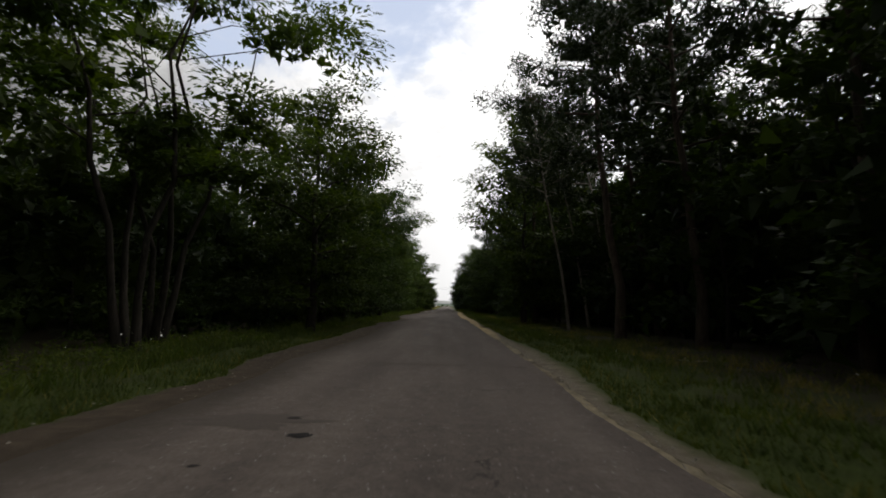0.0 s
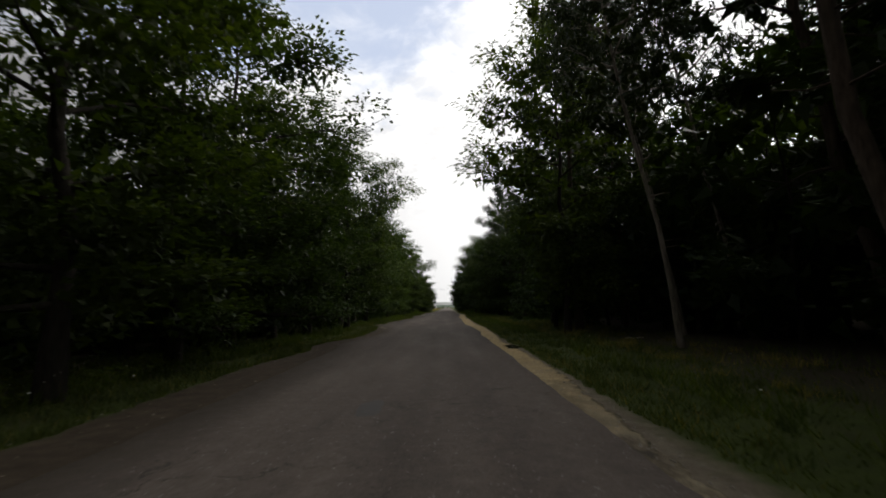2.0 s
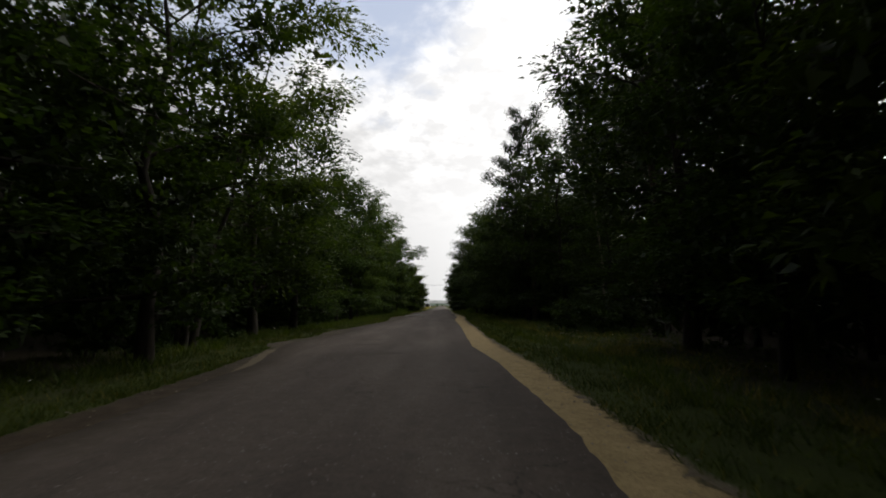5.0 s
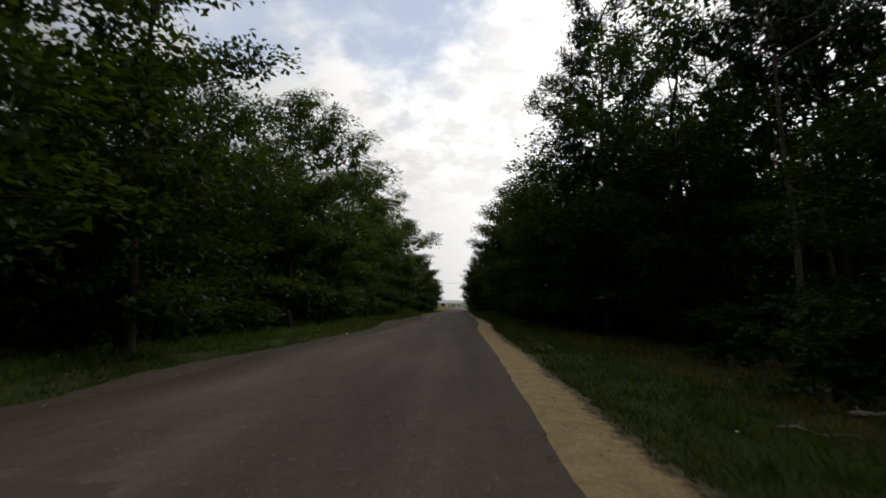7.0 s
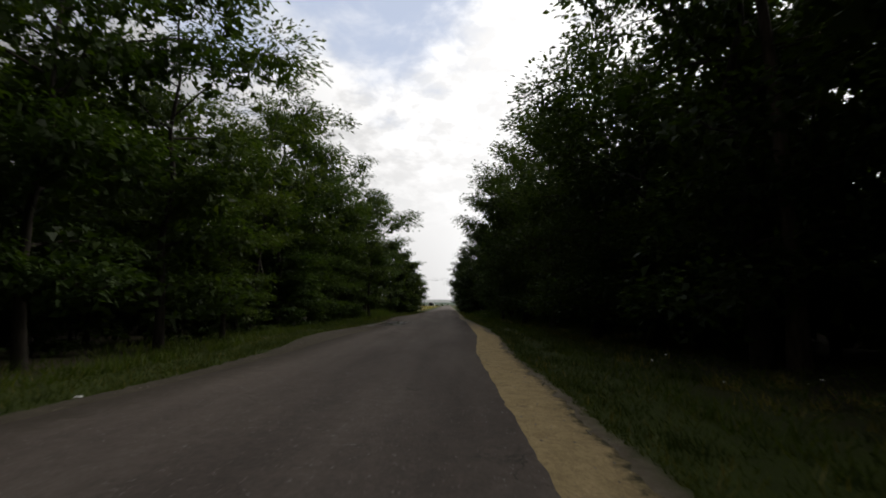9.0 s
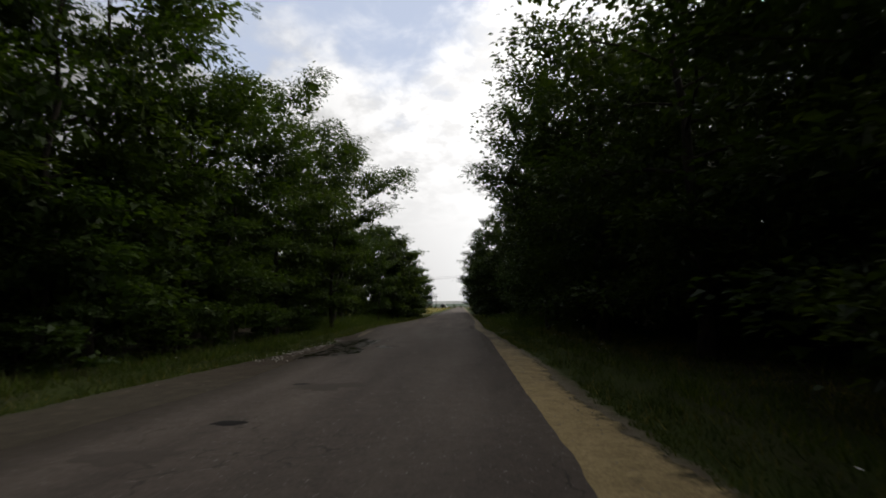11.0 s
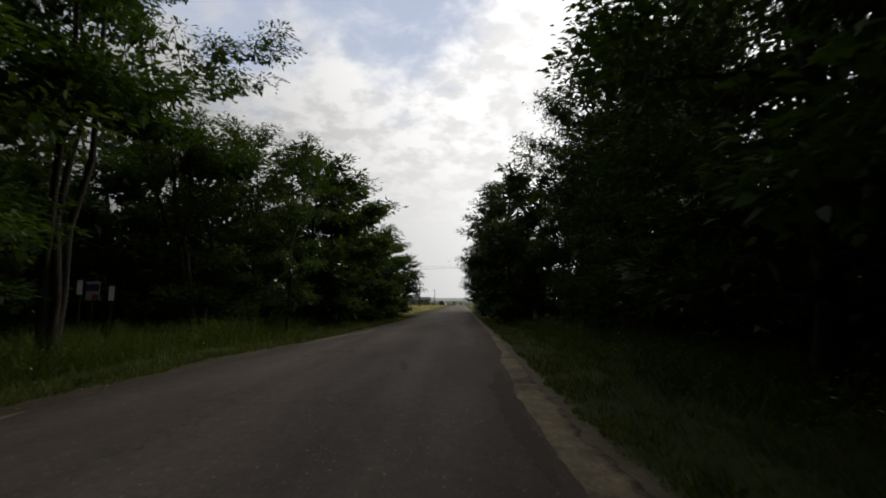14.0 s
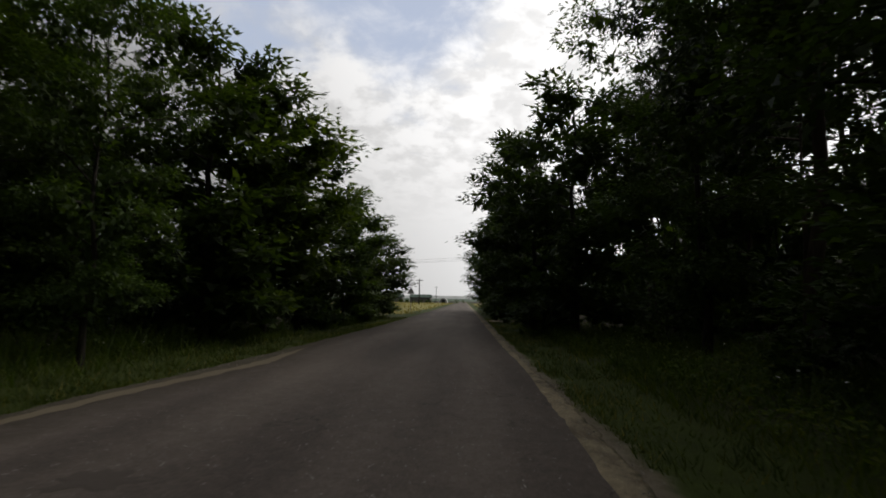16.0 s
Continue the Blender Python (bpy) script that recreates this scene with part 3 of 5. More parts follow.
def grow_pine(seed, H, R, base, n_leaves, trunk_r, dead=9):
    rng = np.random.default_rng(seed)
    vs, fs, clusters = [], [], []
    bend = rng.normal(0, 0.12, (9, 2)).cumsum(0) * H / 14
    path = [np.array([bend[i, 0], bend[i, 1], -0.1 + H * 0.98 * i / 8]) for i in range(9)]
    rad = [trunk_r * (1.25 if i == 0 else 1) * (1 - 0.85 * i / 8) for i in range(9)]
    tube(vs, fs, path, rad, 8)

    def at(u):
        i = min(7, int(u * 8))
        return path[i] + (path[i + 1] - path[i]) * (u * 8 - i)

    for j in range(dead):
        u = rng.uniform(0.22, base)
        az = rng.uniform(0, 6.28)
        ln = rng.uniform(0.4, 1.6)
        p0 = at(u)
        tube(vs, fs, [p0, p0 + np.array([math.cos(az), math.sin(az), -0.05]) * ln * 0.5, p0 + np.array([math.cos(az), math.sin(az), rng.uniform(-0.3, 0.2)]) * ln], [0.025, 0.018, 0.006], 4)
    limbs = 22
    for j in range(limbs):
        u = base + (0.98 - base) * (j + rng.uniform(0, 1)) / limbs
        v = (u - base) / (1 - base)
        az = 2.4 * j + rng.uniform(-0.4, 0.4)
        ln = R * (1.05 - 0.75 * v ** 1.6) * rng.uniform(0.55, 1.1)
        out = np.array([math.cos(az), math.sin(az), 0])
        p0 = at(u)
        pts = [p0 + out * ln * w + np.array([0, 0, ln * (0.12 + 0.5 * v) * w + 0.12 * ln * w * w]) + rng.normal(0, 0.05 * ln, 3) * w for w in (0, 0.35, 0.7, 1.0)]
        tube(vs, fs, pts, [0.05, 0.035, 0.022, 0.008], 4)
        for w in (0.4, 0.55, 0.7, 0.85, 0.97):
            q = int(min(2, w * 3))
            b0 = pts[q] + (pts[q + 1] - pts[q]) * (w * 3 - q)
            sw = az + rng.choice([-1, 1]) * rng.uniform(0.3, 1.1)
            o2 = np.array([math.cos(sw), math.sin(sw), rng.uniform(0.0, 0.5)])
            b1 = b0 + o2 * ln * rng.uniform(0.15, 0.36)
            tube(vs, fs, [b0, b1], [0.015, 0.005], 3)
            clusters.append([*b1, o2[0], o2[1], rng.uniform(0.7, 1.2)])
        clusters.append([*pts[3], out[0], out[1], 1.0])
    c = np.asarray(clusters)
    n = n_leaves
    k = rng.integers(0, len(c), n)
    d = rng.normal(0, 1, (n, 3))
    d /= np.linalg.norm(d, axis=1, keepdims=True)
    spot = c[k, :3] + rng.normal(0, 0.24, (n, 3)) * c[k, 5][:, None] * np.array([1, 1, 0.6])
    d[:, 2] += 0.35
    L = rng.uniform(0.13, 0.25, n)
    lv, lf = leaf_cards(rng, spot, d, rng.normal(0, 1, (n, 3)), L, L * 0.3)
    hv, hf = foliage(rng, c, 60, 0.42, 0.55, 0.2, 0.4, 0.0, 0.62, inner=0.5, tangle=8)
    lf = lf.tolist() + [tuple(i + len(lv) for i in f) for f in hf]
    lv = np.concatenate([lv, hv])
    k = R / np.quantile(np.hypot(lv[:, 0], lv[:, 1]), 0.985)
    grown = np.array([k, k, H / lv[:, 2].max()])
    wood = np.array(vs)
    wide = np.where(np.hypot(wood[:, 0], wood[:, 1]) < 0.6, 1.0, k)
    wood[:, 0] *= wide
    wood[:, 1] *= wide
    return list(wood), fs, lv * grown, lf


def tree_model(name, label, wood, crown_mat, grown):
    vs, fs, lv, lf = grown
    root = thing(name, label, "tree", "roadside trees")
    part("trunk", mesh_of(name + "_trunk", vs, fs, wood, True), root)
    part("crown", mesh_of(name + "_crown", lv, lf, crown_mat, True), root)
    return root


def bush_model(name, label, crown_mat, seed, H, R, n):
    vs, fs, lv, lf = grow(seed, H, R, 0.06, 9, n, 0.15, 0.5, 0.5, 0.5, 0.25, 0.7, 0.03, stems=3, low=0.9, lean=0.06, solid=0.42, twigs=False, tangle=6)
    root = thing(name, label, "shrub", "roadside shrubs")
    part("stem", mesh_of(name + "_stem", vs, fs, M["bark_grey"], True), root)
    part("foliage", mesh_of(name + "_foliage", lv, lf, crown_mat, True), root)
    return root


# ---- line of the road ----
Y_EDGE = [-60, 3, 4.5, 6, 8, 10, 12, 14, 16, 18, 20, 22, 24, 26, 28, 30, 32, 34, 37, 42, 46, 48, 50, 52, 54, 56, 58, 60, 63, 67, 72, 78, 80, 82, 84, 86, 88, 90, 92, 94, 96, 98, 100, 102, 104, 106, 108, 110, 112, 115, 120, 130, 700]
X_RIGHT = [1.85, 1.88, 1.79, 1.68, 1.81, 1.82, 1.80, 1.80, 1.83, 1.80, 1.78, 1.77, 1.77, 1.78, 1.77, 1.72, 1.72, 1.64, 1.83, 1.72, 1.42, 1.45, 1.44, 1.48, 1.50, 1.53, 1.55, 1.57, 1.56, 1.55, 1.55, 1.96, 1.99, 1.99, 2.02, 2.04, 2.05, 2.07, 2.11, 2.10, 2.02, 1.91, 1.82, 1.79, 1.88, 1.88, 2.07, 2.08, 2.12, 2.19, 2.10, 2.10, 2.60]
X_LEFT = [-3.10, -3.19, -3.12, -2.98, -2.97, -3.20, -3.12, -2.98, -2.90, -2.88, -2.92, -3.00, -3.06, -3.10, -3.17, -3.51, -3.36, -3.22, -2.98, -3.40, -4.30, -4.63, -4.32, -4.03, -3.88, -3.95, -4.39, -4.02, -3.76, -3.32, -3.10, -3.09, -2.94, -2.70, -2.70, -2.80, -2.75, -2.70, -2.75, -3.10, -3.33, -3.55, -3.59, -3.75, -3.78, -3.60, -3.49, -3.35, -3.23, -2.71, -2.90, -2.60, -2.40]
X_SAND = [2.00, 2.00, 1.91, 1.87, 1.97, 2.03, 2.03, 2.10, 2.06, 2.06, 2.21, 2.36, 2.33, 2.34, 2.31, 2.16, 2.23, 2.34, 2.44, 2.50, 2.30, 2.25, 2.29, 2.31, 2.32, 2.33, 2.38, 2.39, 2.24, 2.42, 2.40, 2.82, 2.73, 2.58, 2.69, 2.74, 2.67, 2.63, 2.56, 2.52, 2.47, 2.36, 2.24, 2.19, 2.27, 2.27, 2.34, 2.39, 2.41, 2.35, 2.35, 2.35, 2.80]
X_BARE = [2.70, 2.43, 2.40, 2.39, 2.53, 2.75, 2.78, 2.80, 2.70, 2.50, 2.52, 2.52, 2.48, 2.54, 2.56, 2.51, 2.44, 2.51, 2.54, 2.60, 2.51, 2.47, 2.46, 2.48, 2.50, 2.51, 2.53, 2.55, 2.56, 2.58, 2.60, 2.94, 3.00, 3.00, 3.00, 2.95, 2.90, 2.85, 2.80, 2.74, 2.68, 2.62, 2.56, 2.50, 2.52, 2.55, 2.58, 2.60, 2.60, 2.60, 2.60, 2.60, 3.00]
X_DIRT = [-4.00, -3.96, -3.90, -3.82, -3.60, -4.10, -4.10, -4.15, -4.05, -3.97, -4.00, -4.15, -4.25, -4.15, -3.96, -4.42, -4.28, -3.70, -3.67, -3.90, -4.42, -5.17, -4.78, -4.49, -4.85, -4.81, -4.51, -4.29, -4.26, -3.84, -3.80, -4.57, -4.62, -4.46, -4.30, -4.05, -3.80, -3.73, -3.36, -4.08, -3.86, -3.97, -4.03, -4.21, -4.05, -4.27, -4.05, -3.74, -3.64, -3.37, -3.20, -2.90, -2.60]


def wob(y, k, amp):
    return amp * (0.6 * noise.noise((y * 0.7, k, 0.3)) + 0.5 * noise.noise((y * 2.7, k, 5.1)) + 0.5 * noise.noise((y * 6.5, k, 9.7)))


def edge(table, y, k, amp=0.05):
    return float(np.interp(y, Y_EDGE, table)) + wob(y, k, amp)


def strip(name, cols, ys, material, zs, label):
    """A ground strip: cols are functions of y giving x, zs of (column, x, y) giving z."""
    vs, fs = [], []
    n = len(cols)
    for y in ys:
        for i, f in enumerate(cols):
            x = f(y)
            vs.append((x, y, zs(i, x, y)))
    for j in range(len(ys) - 1):
        for i in range(n - 1):
            a = j * n + i
            fs.append((a, a + 1, a + n + 1, a + n))
    me = mesh_of(name, vs, fs, material, True)
    at = me.attributes.new("across", "FLOAT", "POINT")
    at.data.foreach_set("value", [i / (n - 1) for y in ys for i in range(n)])
    return tagged(new(name, me), label, name, "", "structure")


road_ys = [-40 + 0.5 * i for i in range(60)] + [-10 + 0.15 * i for i in range(1067)] + [150 + 4 * i for i in range(138)]


def road_z(i, x, y):
    drop = 0.035 if i in (0, 8) else 0.0
    return 0.012 - drop - 0.0035 * (x + 0.7) ** 2 + 0.006 * noise.noise((x * 0.8, y * 0.5, 2.2))


road_cols = [lambda y: edge(X_LEFT, y, 1) - 0.03, lambda y: edge(X_LEFT, y, 1)] + [
    (lambda y, u=u: edge(X_LEFT, y, 1) * (1 - u) + edge(X_RIGHT, y, 2) * u) for u in (0.2, 0.4, 0.5, 0.6, 0.8)] + [
    lambda y: edge(X_RIGHT, y, 2), lambda y: edge(X_RIGHT, y, 2) + 0.03]
strip("road", road_cols, road_ys, M["asphalt"], road_z, "narrow worn grey asphalt road with ragged edges")
strip("sandy_shoulder", [lambda y: edge(X_RIGHT, y, 2) - 0.15, lambda y: (edge(X_RIGHT, y, 2) + edge(X_SAND, y, 3, 0.12)) / 2, lambda y: edge(X_SAND, y, 3, 0.12)],
      road_ys, M["sand"], lambda i, x, y: -0.03 - 0.012 * (i == 2) + 0.012 * noise.noise((x * 4, y * 3, 1)), "pale sandy gravel shoulder beside the asphalt")
strip("bare_verge", [lambda y: edge(X_SAND, y, 3, 0.12) - 0.12, lambda y: (edge(X_SAND, y, 3, 0.12) + edge(X_BARE, y, 6, 0.16)) / 2, lambda y: edge(X_BARE, y, 6, 0.16)],
      road_ys, M["verge"], lambda i, x, y: -0.046 - 0.012 * (i == 2) + 0.012 * noise.noise((x * 4, y * 3, 4)), "trampled dark dirt between gravel and grass")
strip("dirt_shoulder", [lambda y: edge(X_DIRT, y, 4, 0.12), lambda y: (edge(X_LEFT, y, 1) + edge(X_DIRT, y, 4, 0.12)) / 2, lambda y: edge(X_LEFT, y, 1) + 0.15],
      road_ys, M["dirt"], lambda i, x, y: -0.03 - 0.012 * (i == 0) + 0.012 * noise.noise((x * 4, y * 3, 7)), "dark gravelly dirt shoulder beside the asphalt")


def ground_z(x, y):
    d = max(0.0, max(x - 2.6, -3.9 - x))
    near = min(1.0, d / 1.5)
    z = -0.055 + near * (0.05 * noise.noise((x * 0.5, y * 0.5, 0)) + 0.02 * noise.noise((x * 2, y * 2, 3)))
    return z - 0.02 * min(d, 4) * 0.5


gx = [-4000, -900, -250, -90, -50, -35] + [-25 + 1.0 * i for i in range(51)] + [35, 50, 90, 250, 900, 4000]
gy = [-4000, -900, -200, -60, -30] + [-12 + 1.0 * i for i in range(180)] + [180, 200, 240, 320, 500, 900, 4000]
gv = [(x, y, ground_z(x, y) if abs(x) < 40 else -0.1) for y in gy for x in gx]
gf = [(j * len(gx) + i, j * len(gx) + i + 1, (j + 1) * len(gx) + i + 1, (j + 1) * len(gx) + i) for j in range(len(gy) - 1) for i in range(len(gx) - 1)]
tagged(new("ground", mesh_of("ground", gv, gf, M["ground"], True)), "grassy ground with bare soil under the trees", "ground", "", "structure")


# ---- tree models, standing far behind until they are copied ----
LOC = "tall locust tree with layered feathery green leaves"
OPN = "slender locust tree with thin bare forked stems"
OAK = "dense dark green broad-leaved tree beside the road"
PIN = "tall pine with bare reddish trunk and high crown"
models = {
    "locust": [tree_model("locust_tree", LOC, M["bark_grey"], M["locust"], grow(s, 10, 3.5, 0.12, 25, 10000, 0.198, 0.42, 0.46, 0.86, 0.25, 0.75, 0.13, 1, 0.5, solid=0.54, feathers=900, kites=True, tangle=19)) for s in (11, 12, 13)],
    "open": [tree_model("locust_tree", OPN, M["bark_grey"], M["locust"], grow(s, 10, 3.8, 0.4, 20, 8500, 0.19, 0.4, 0.42, 0.78, 0.25, 0.9, 0.10, 3, 0.5, 0.07, 0.36, feathers=1000, kites=True, inner=0.0)) for s in (21, 22)],
    "oak": [tree_model("oak_tree", OAK, M["bark_grey"], M["oak"], grow(s, 10, 3.6, 0.1, 26, 11500, 0.155, 0.62, 0.62, 0.84, 0.15, 0.6, 0.18, 1, 0.6, 0.04, 0.58, kites=True, tangle=19)) for s in (31, 32, 33)],
    "pine": [tree_model("pine_tree", PIN, M["bark_pine"], M["pine"], grow_pine(s, 14, 3.5, b, 12500, 0.15)) for s, b in ((41, 0.42), (42, 0.5), (43, 0.36))],
    "pale": [tree_model("pine_tree", "slim leaning pine with a pale grey trunk", M["bark_pale"], M["pine"], grow_pine(s, 14, 3.2, 0.55, 8000, 0.1, 4)) for s in (44, 45)],
    "back": [tree_model("forest_tree", "dark broad-leaved tree deeper in the wood", M["bark_grey"], M["oak"], grow(s, 11, 3.8, 0.06, 13, 1800, 0.33, 0.7, 0.75, 1.05, 0.1, 0.6, 0.12, 1, 0.9, 0.04, 0.85, False, tangle=7)) for s in (51, 52)],
    "far_locust": [tree_model("locust_tree", LOC, M["bark_grey"], M["locust"], grow(s, 10, 3.5, 0.08, 22, 6000, 0.32, 0.46, 0.5, 0.9, 0.22, 0.75, 0.13, 1, 0.7, solid=0.62)) for s in (14, 15)],
    "far_oak": [tree_model("oak_tree", OAK, M["bark_grey"], M["oak"], grow(s, 10, 3.6, 0.06, 22, 6000, 0.28, 0.64, 0.62, 0.9, 0.12, 0.6, 0.18, 1, 0.75, 0.04, 0.64)) for s in (34, 35)],
    "backpine": [tree_model("pine_tree", "slim pine deeper in the wood", M["bark_pine"], M["pine"], grow_pine(s, 14, 3.2, 0.46, 3000, 0.105, 5)) for s in (61, 62)],
    "bush": [bush_model("shrub", "leafy green shrub at the edge of the wood", M["bush"], s, 3.0, 1.7, 850) for s in (71, 72, 73)],
}
BASE_H = {"locust": 10, "open": 10, "oak": 10, "far_locust": 10, "far_oak": 10, "pine": 14, "pale": 14, "back": 11, "backpine": 14, "bush": 3}
used = set()
rnd = random.Random(5)


def plant(kind, x, y, height, wide=1.0, spin=None, tilt=0.0):
    pool = models[kind]
    fresh = [m for m in pool if m not in used]
    own = random.Random(int(y) * 31 + (7 if x > 0 else 0) + int(abs(x) / 9))
    src = fresh[0] if fresh else pool[own.randrange(len(pool))]
    k = height / BASE_H[kind]
    a = own.uniform(0, 360) if spin is None else spin
    m = pose(x, y, ground_z(x, y), 0, tilt, 0) @ pose(0, 0, 0, 0, 0, a) @ Matrix.Diagonal((k * wide, k * wide, k, 1))
    if src in used:
        return copy_thing(src, m)
    used.add(src)
    src.matrix_basis = m
    return src


# the first two left trees stand beside the view, added to shade the verge
LEFT = [
    ("oak", 3.0, -7.6, 11, 1), ("open", 5.6, -8.0, 10.6, 1.2), ("open", 11.6, -7.5, 11.1, 1.25), ("open", 14.6, -8.8, 9.8, 1.1),
    ("oak", 20.5, -5.7, 10.3, 1), ("oak", 25, -6.4, 10, 1), ("oak", 29.5, -7.1, 10.4, 1.05), ("oak", 34, -7.2, 9.2, 1), ("oak", 38, -6.9, 10, 1),
    ("oak", 42.5, -5.8, 9.7, 0.88), ("open", 47, -7.4, 10.0, 1), ("oak", 52, -7.2, 9.6, 1), ("oak", 57, -7.1, 10.6, 0.9), ("oak", 62, -8.6, 8, 1),
    ("locust", 65.5, -8.8, 8.2, 1), ("locust", 68.8, -7.4, 11.8, 0.85), ("locust", 72.8, -7.1, 11.4, 0.9), ("locust", 77, -7.3, 8.2, 0.95), ("open", 81, -8.2, 8.9, 1),
    ("locust", 85, -8.2, 10, 1), ("locust", 87.4, -8.9, 11.2, 1), ("locust", 90, -7.8, 11.8, 1), ("locust", 93, -7.7, 11.6, 1), ("locust", 97, -7.5, 10.9, 0.92), ("locust", 100.5, -5.8, 8.8, 1.0),
    ("locust", 103, -7.8, 10.4, 1), ("open", 105.2, -7.2, 9.4, 1.08), ("open", 112.8, -8.2, 10.2, 1), ("locust", 114.5, -5.7, 5.9, 0.85), ("oak", 113.5, -8.6, 7.4, 0.95), ("locust", 117.3, -8.4, 7.6, 1), ("oak", 119.5, -6.3, 8.6, 1),
    ("locust", 122, -5.6, 8.1, 1.15), ("oak", 125.5, -5.6, 7.2, 1.1), ("locust", 129.5, -4.8, 6.2, 1.2), ("oak", 134, -4.9, 6.4, 1.2), ("oak", 138.5, -4.7, 5.6, 1.3), ("locust", 142.5, -5.4, 4.8, 1.4),
]
RIGHT = [
    ("pine", 6, 8.6, 16, 1), ("pine", 11, 9.6, 16, 1), ("pine", 16.5, 8.7, 15, 1.1), ("pine", 20.9, 7.6, 14.2, 1.05), ("pine", 24.7, 10.8, 15, 1),
    ("pale", 27.2, 6.9, 13.6, 0.85), ("pale", 32.2, 9.5, 14.5, 0.9), ("pale", 30.2, 10.8, 14.5, 0.8), ("locust", 35.1, 5.6, 12.0, 0.98), ("pine", 38.4, 6.9, 14.2, 1.05), ("locust", 40, 6.2, 9.8, 0.95),
    ("oak", 45, 7.2, 10.2, 1), ("pine", 50.8, 8.8, 12.6, 1), ("oak", 54.5, 8.4, 4.6, 1.3), ("pale", 59, 9.5, 13.5, 1), ("pale", 62, 13.3, 14, 0.9), ("pale", 60.5, 14.8, 14, 0.8), ("oak", 62.5, 8.2, 11, 0.92), ("pine", 68.8, 7.7, 12.8, 1), ("oak", 69.5, 7.3, 9.8, 1),
    ("oak", 74, 6.9, 9.0, 1), ("oak", 77.7, 6.4, 9, 0.95), ("oak", 79.5, 7.4, 11, 1), ("oak", 85.7, 6.5, 10.3, 1), ("oak", 91.3, 5.9, 9.3, 1), ("oak", 95, 6.9, 10.8, 1), ("oak", 93.2, 9.6, 11.2, 1), ("oak", 99.6, 9.3, 11.4, 1),
    ("locust", 98.4, 5.3, 9.7, 1), ("oak", 103, 6.4, 11, 1), ("oak", 107.5, 7.8, 10.3, 1), ("oak", 111.5, 7.8, 9.8, 1), ("pine", 115.8, 7.8, 11.6, 1), ("locust", 117.3, 6.5, 8.3, 1.0),
    ("oak", 123, 4.9, 9.4, 1), ("oak", 129, 4.4, 10, 1), ("oak", 135, 4.2, 10, 1), ("locust", 141, 4.1, 10, 1), ("pine", 145.5, 6.0, 12, 0.9), ("locust", 146, 3.4, 6.6, 1.1),
    ("oak", 151, 4.8, 10.2, 1), ("oak", 157, 5.6, 10.8, 1), ("oak", 163, 6, 10, 1), ("oak", 169, 6.5, 11, 1),
]
# pines that lean over the road, by their place along it
LEAN = {16.5: -2.5, 20.9: -3.5, 24.7: -5, 27.2: -9, 32.2: -11, 30.2: -12, 59: -4, 60.5: -3, 62: -6}
for kind, y, x, h, w in LEFT + RIGHT:
    kind = "far_" + kind if y > 117.4 and kind in ("oak", "locust") else kind
    plant(kind, x, y, h * (1.0 if 84 < y < 104 and x < 0 else 1.07), w, None, LEAN.get(y, -0.5) if kind in ("pine", "pale") else 0.0)


def depth_height(side, y):
    """How tall the wood stands behind its front row."""
    if side > 0:
        base = np.interp(y, [0, 60, 75, 92, 108, 116, 172], [10.2, 10.2, 9.8, 8.6, 8.2, 6.6, 7.0])
    else:
        base = np.interp(y, [0, 12, 22, 70, 112, 122, 146], [10.5, 9.0, 8.7, 8.9, 9.2, 7.5, 5.0])
    return float(base) * rnd.uniform(0.9, 1.1)


# second row of the wood
for side, end in ((-1, 146), (1, 172)):
    y = -6.0
    while y < end:
        x = side * (12.5 + rnd.uniform(-1.5, 1.5))
        if side < 0 and 100 < y < 116:
            x = -15.0 + rnd.uniform(-0.5, 0.5)
        if side > 0 and (y < 75 or y > 95) and rnd.random() < 0.6:
            plant("backpine", x, y, rnd.uniform(13, 15.5))
        else:
            plant("back", x, y, depth_height(side, y))
        y += 3.4 * rnd.uniform(0.75, 1.25)

# unseen trees added behind the start of the road to block skylight from there
for y in range(-44, -5, 5):
    for x in (-7.6, 7.8):
        plant("back", x + rnd.uniform(-0.8, 0.8), y + rnd.uniform(-1, 1), rnd.uniform(9, 12))

# a third row where the wood stands dark
for x, y in ((12.5, 33), (14, 28.6), (12, 37.8), (-10.8, 29.5), (-10.6, 34.5), (-10.9, 39.5), (-10.7, 44.5), (12, 86), (12.6, 91), (15, 83.5), (-11.9, 79.5), (16, 66), (13.5, 69.5), (12.6, 14), (13.4, 19), (12.4, 23.5), (13, 9), (-13.5, 68), (-13, 74)):
    plant("back", x, y, depth_height(x, y))
for y in (112, 118, *range(124, 152, 5)):
    plant("back", 15.5 + rnd.uniform(-1, 1), y + rnd.uniform(-1, 1), depth_height(1, y), 1.3)
for y in range(-4, 78, 4):
    plant("back", (16.5 if y < 54 else 18.5) + rnd.uniform(-1, 1), y + rnd.uniform(-1, 1), depth_height(1, y), 1.2)
for y in range(80, 110, 4):
    plant("back", 16.5 + rnd.uniform(-1, 1), y + rnd.uniform(-1, 1), 0.9 * depth_height(1, y), 1.2)
for y in range(4, 54, 5):
    plant("back", -16.5 + rnd.uniform(-1, 1), y + rnd.uniform(-1, 1), rnd.uniform(7.5, 9), 1.15)

# closer standing trees where the wood is darkest
for y in [*range(2, 52, 5), *range(67, 136, 5)]:
    plant("back", 10.2 + rnd.uniform(-0.7, 0.9), y + rnd.uniform(-1, 1), 0.95 * depth_height(1, y), 1.1)

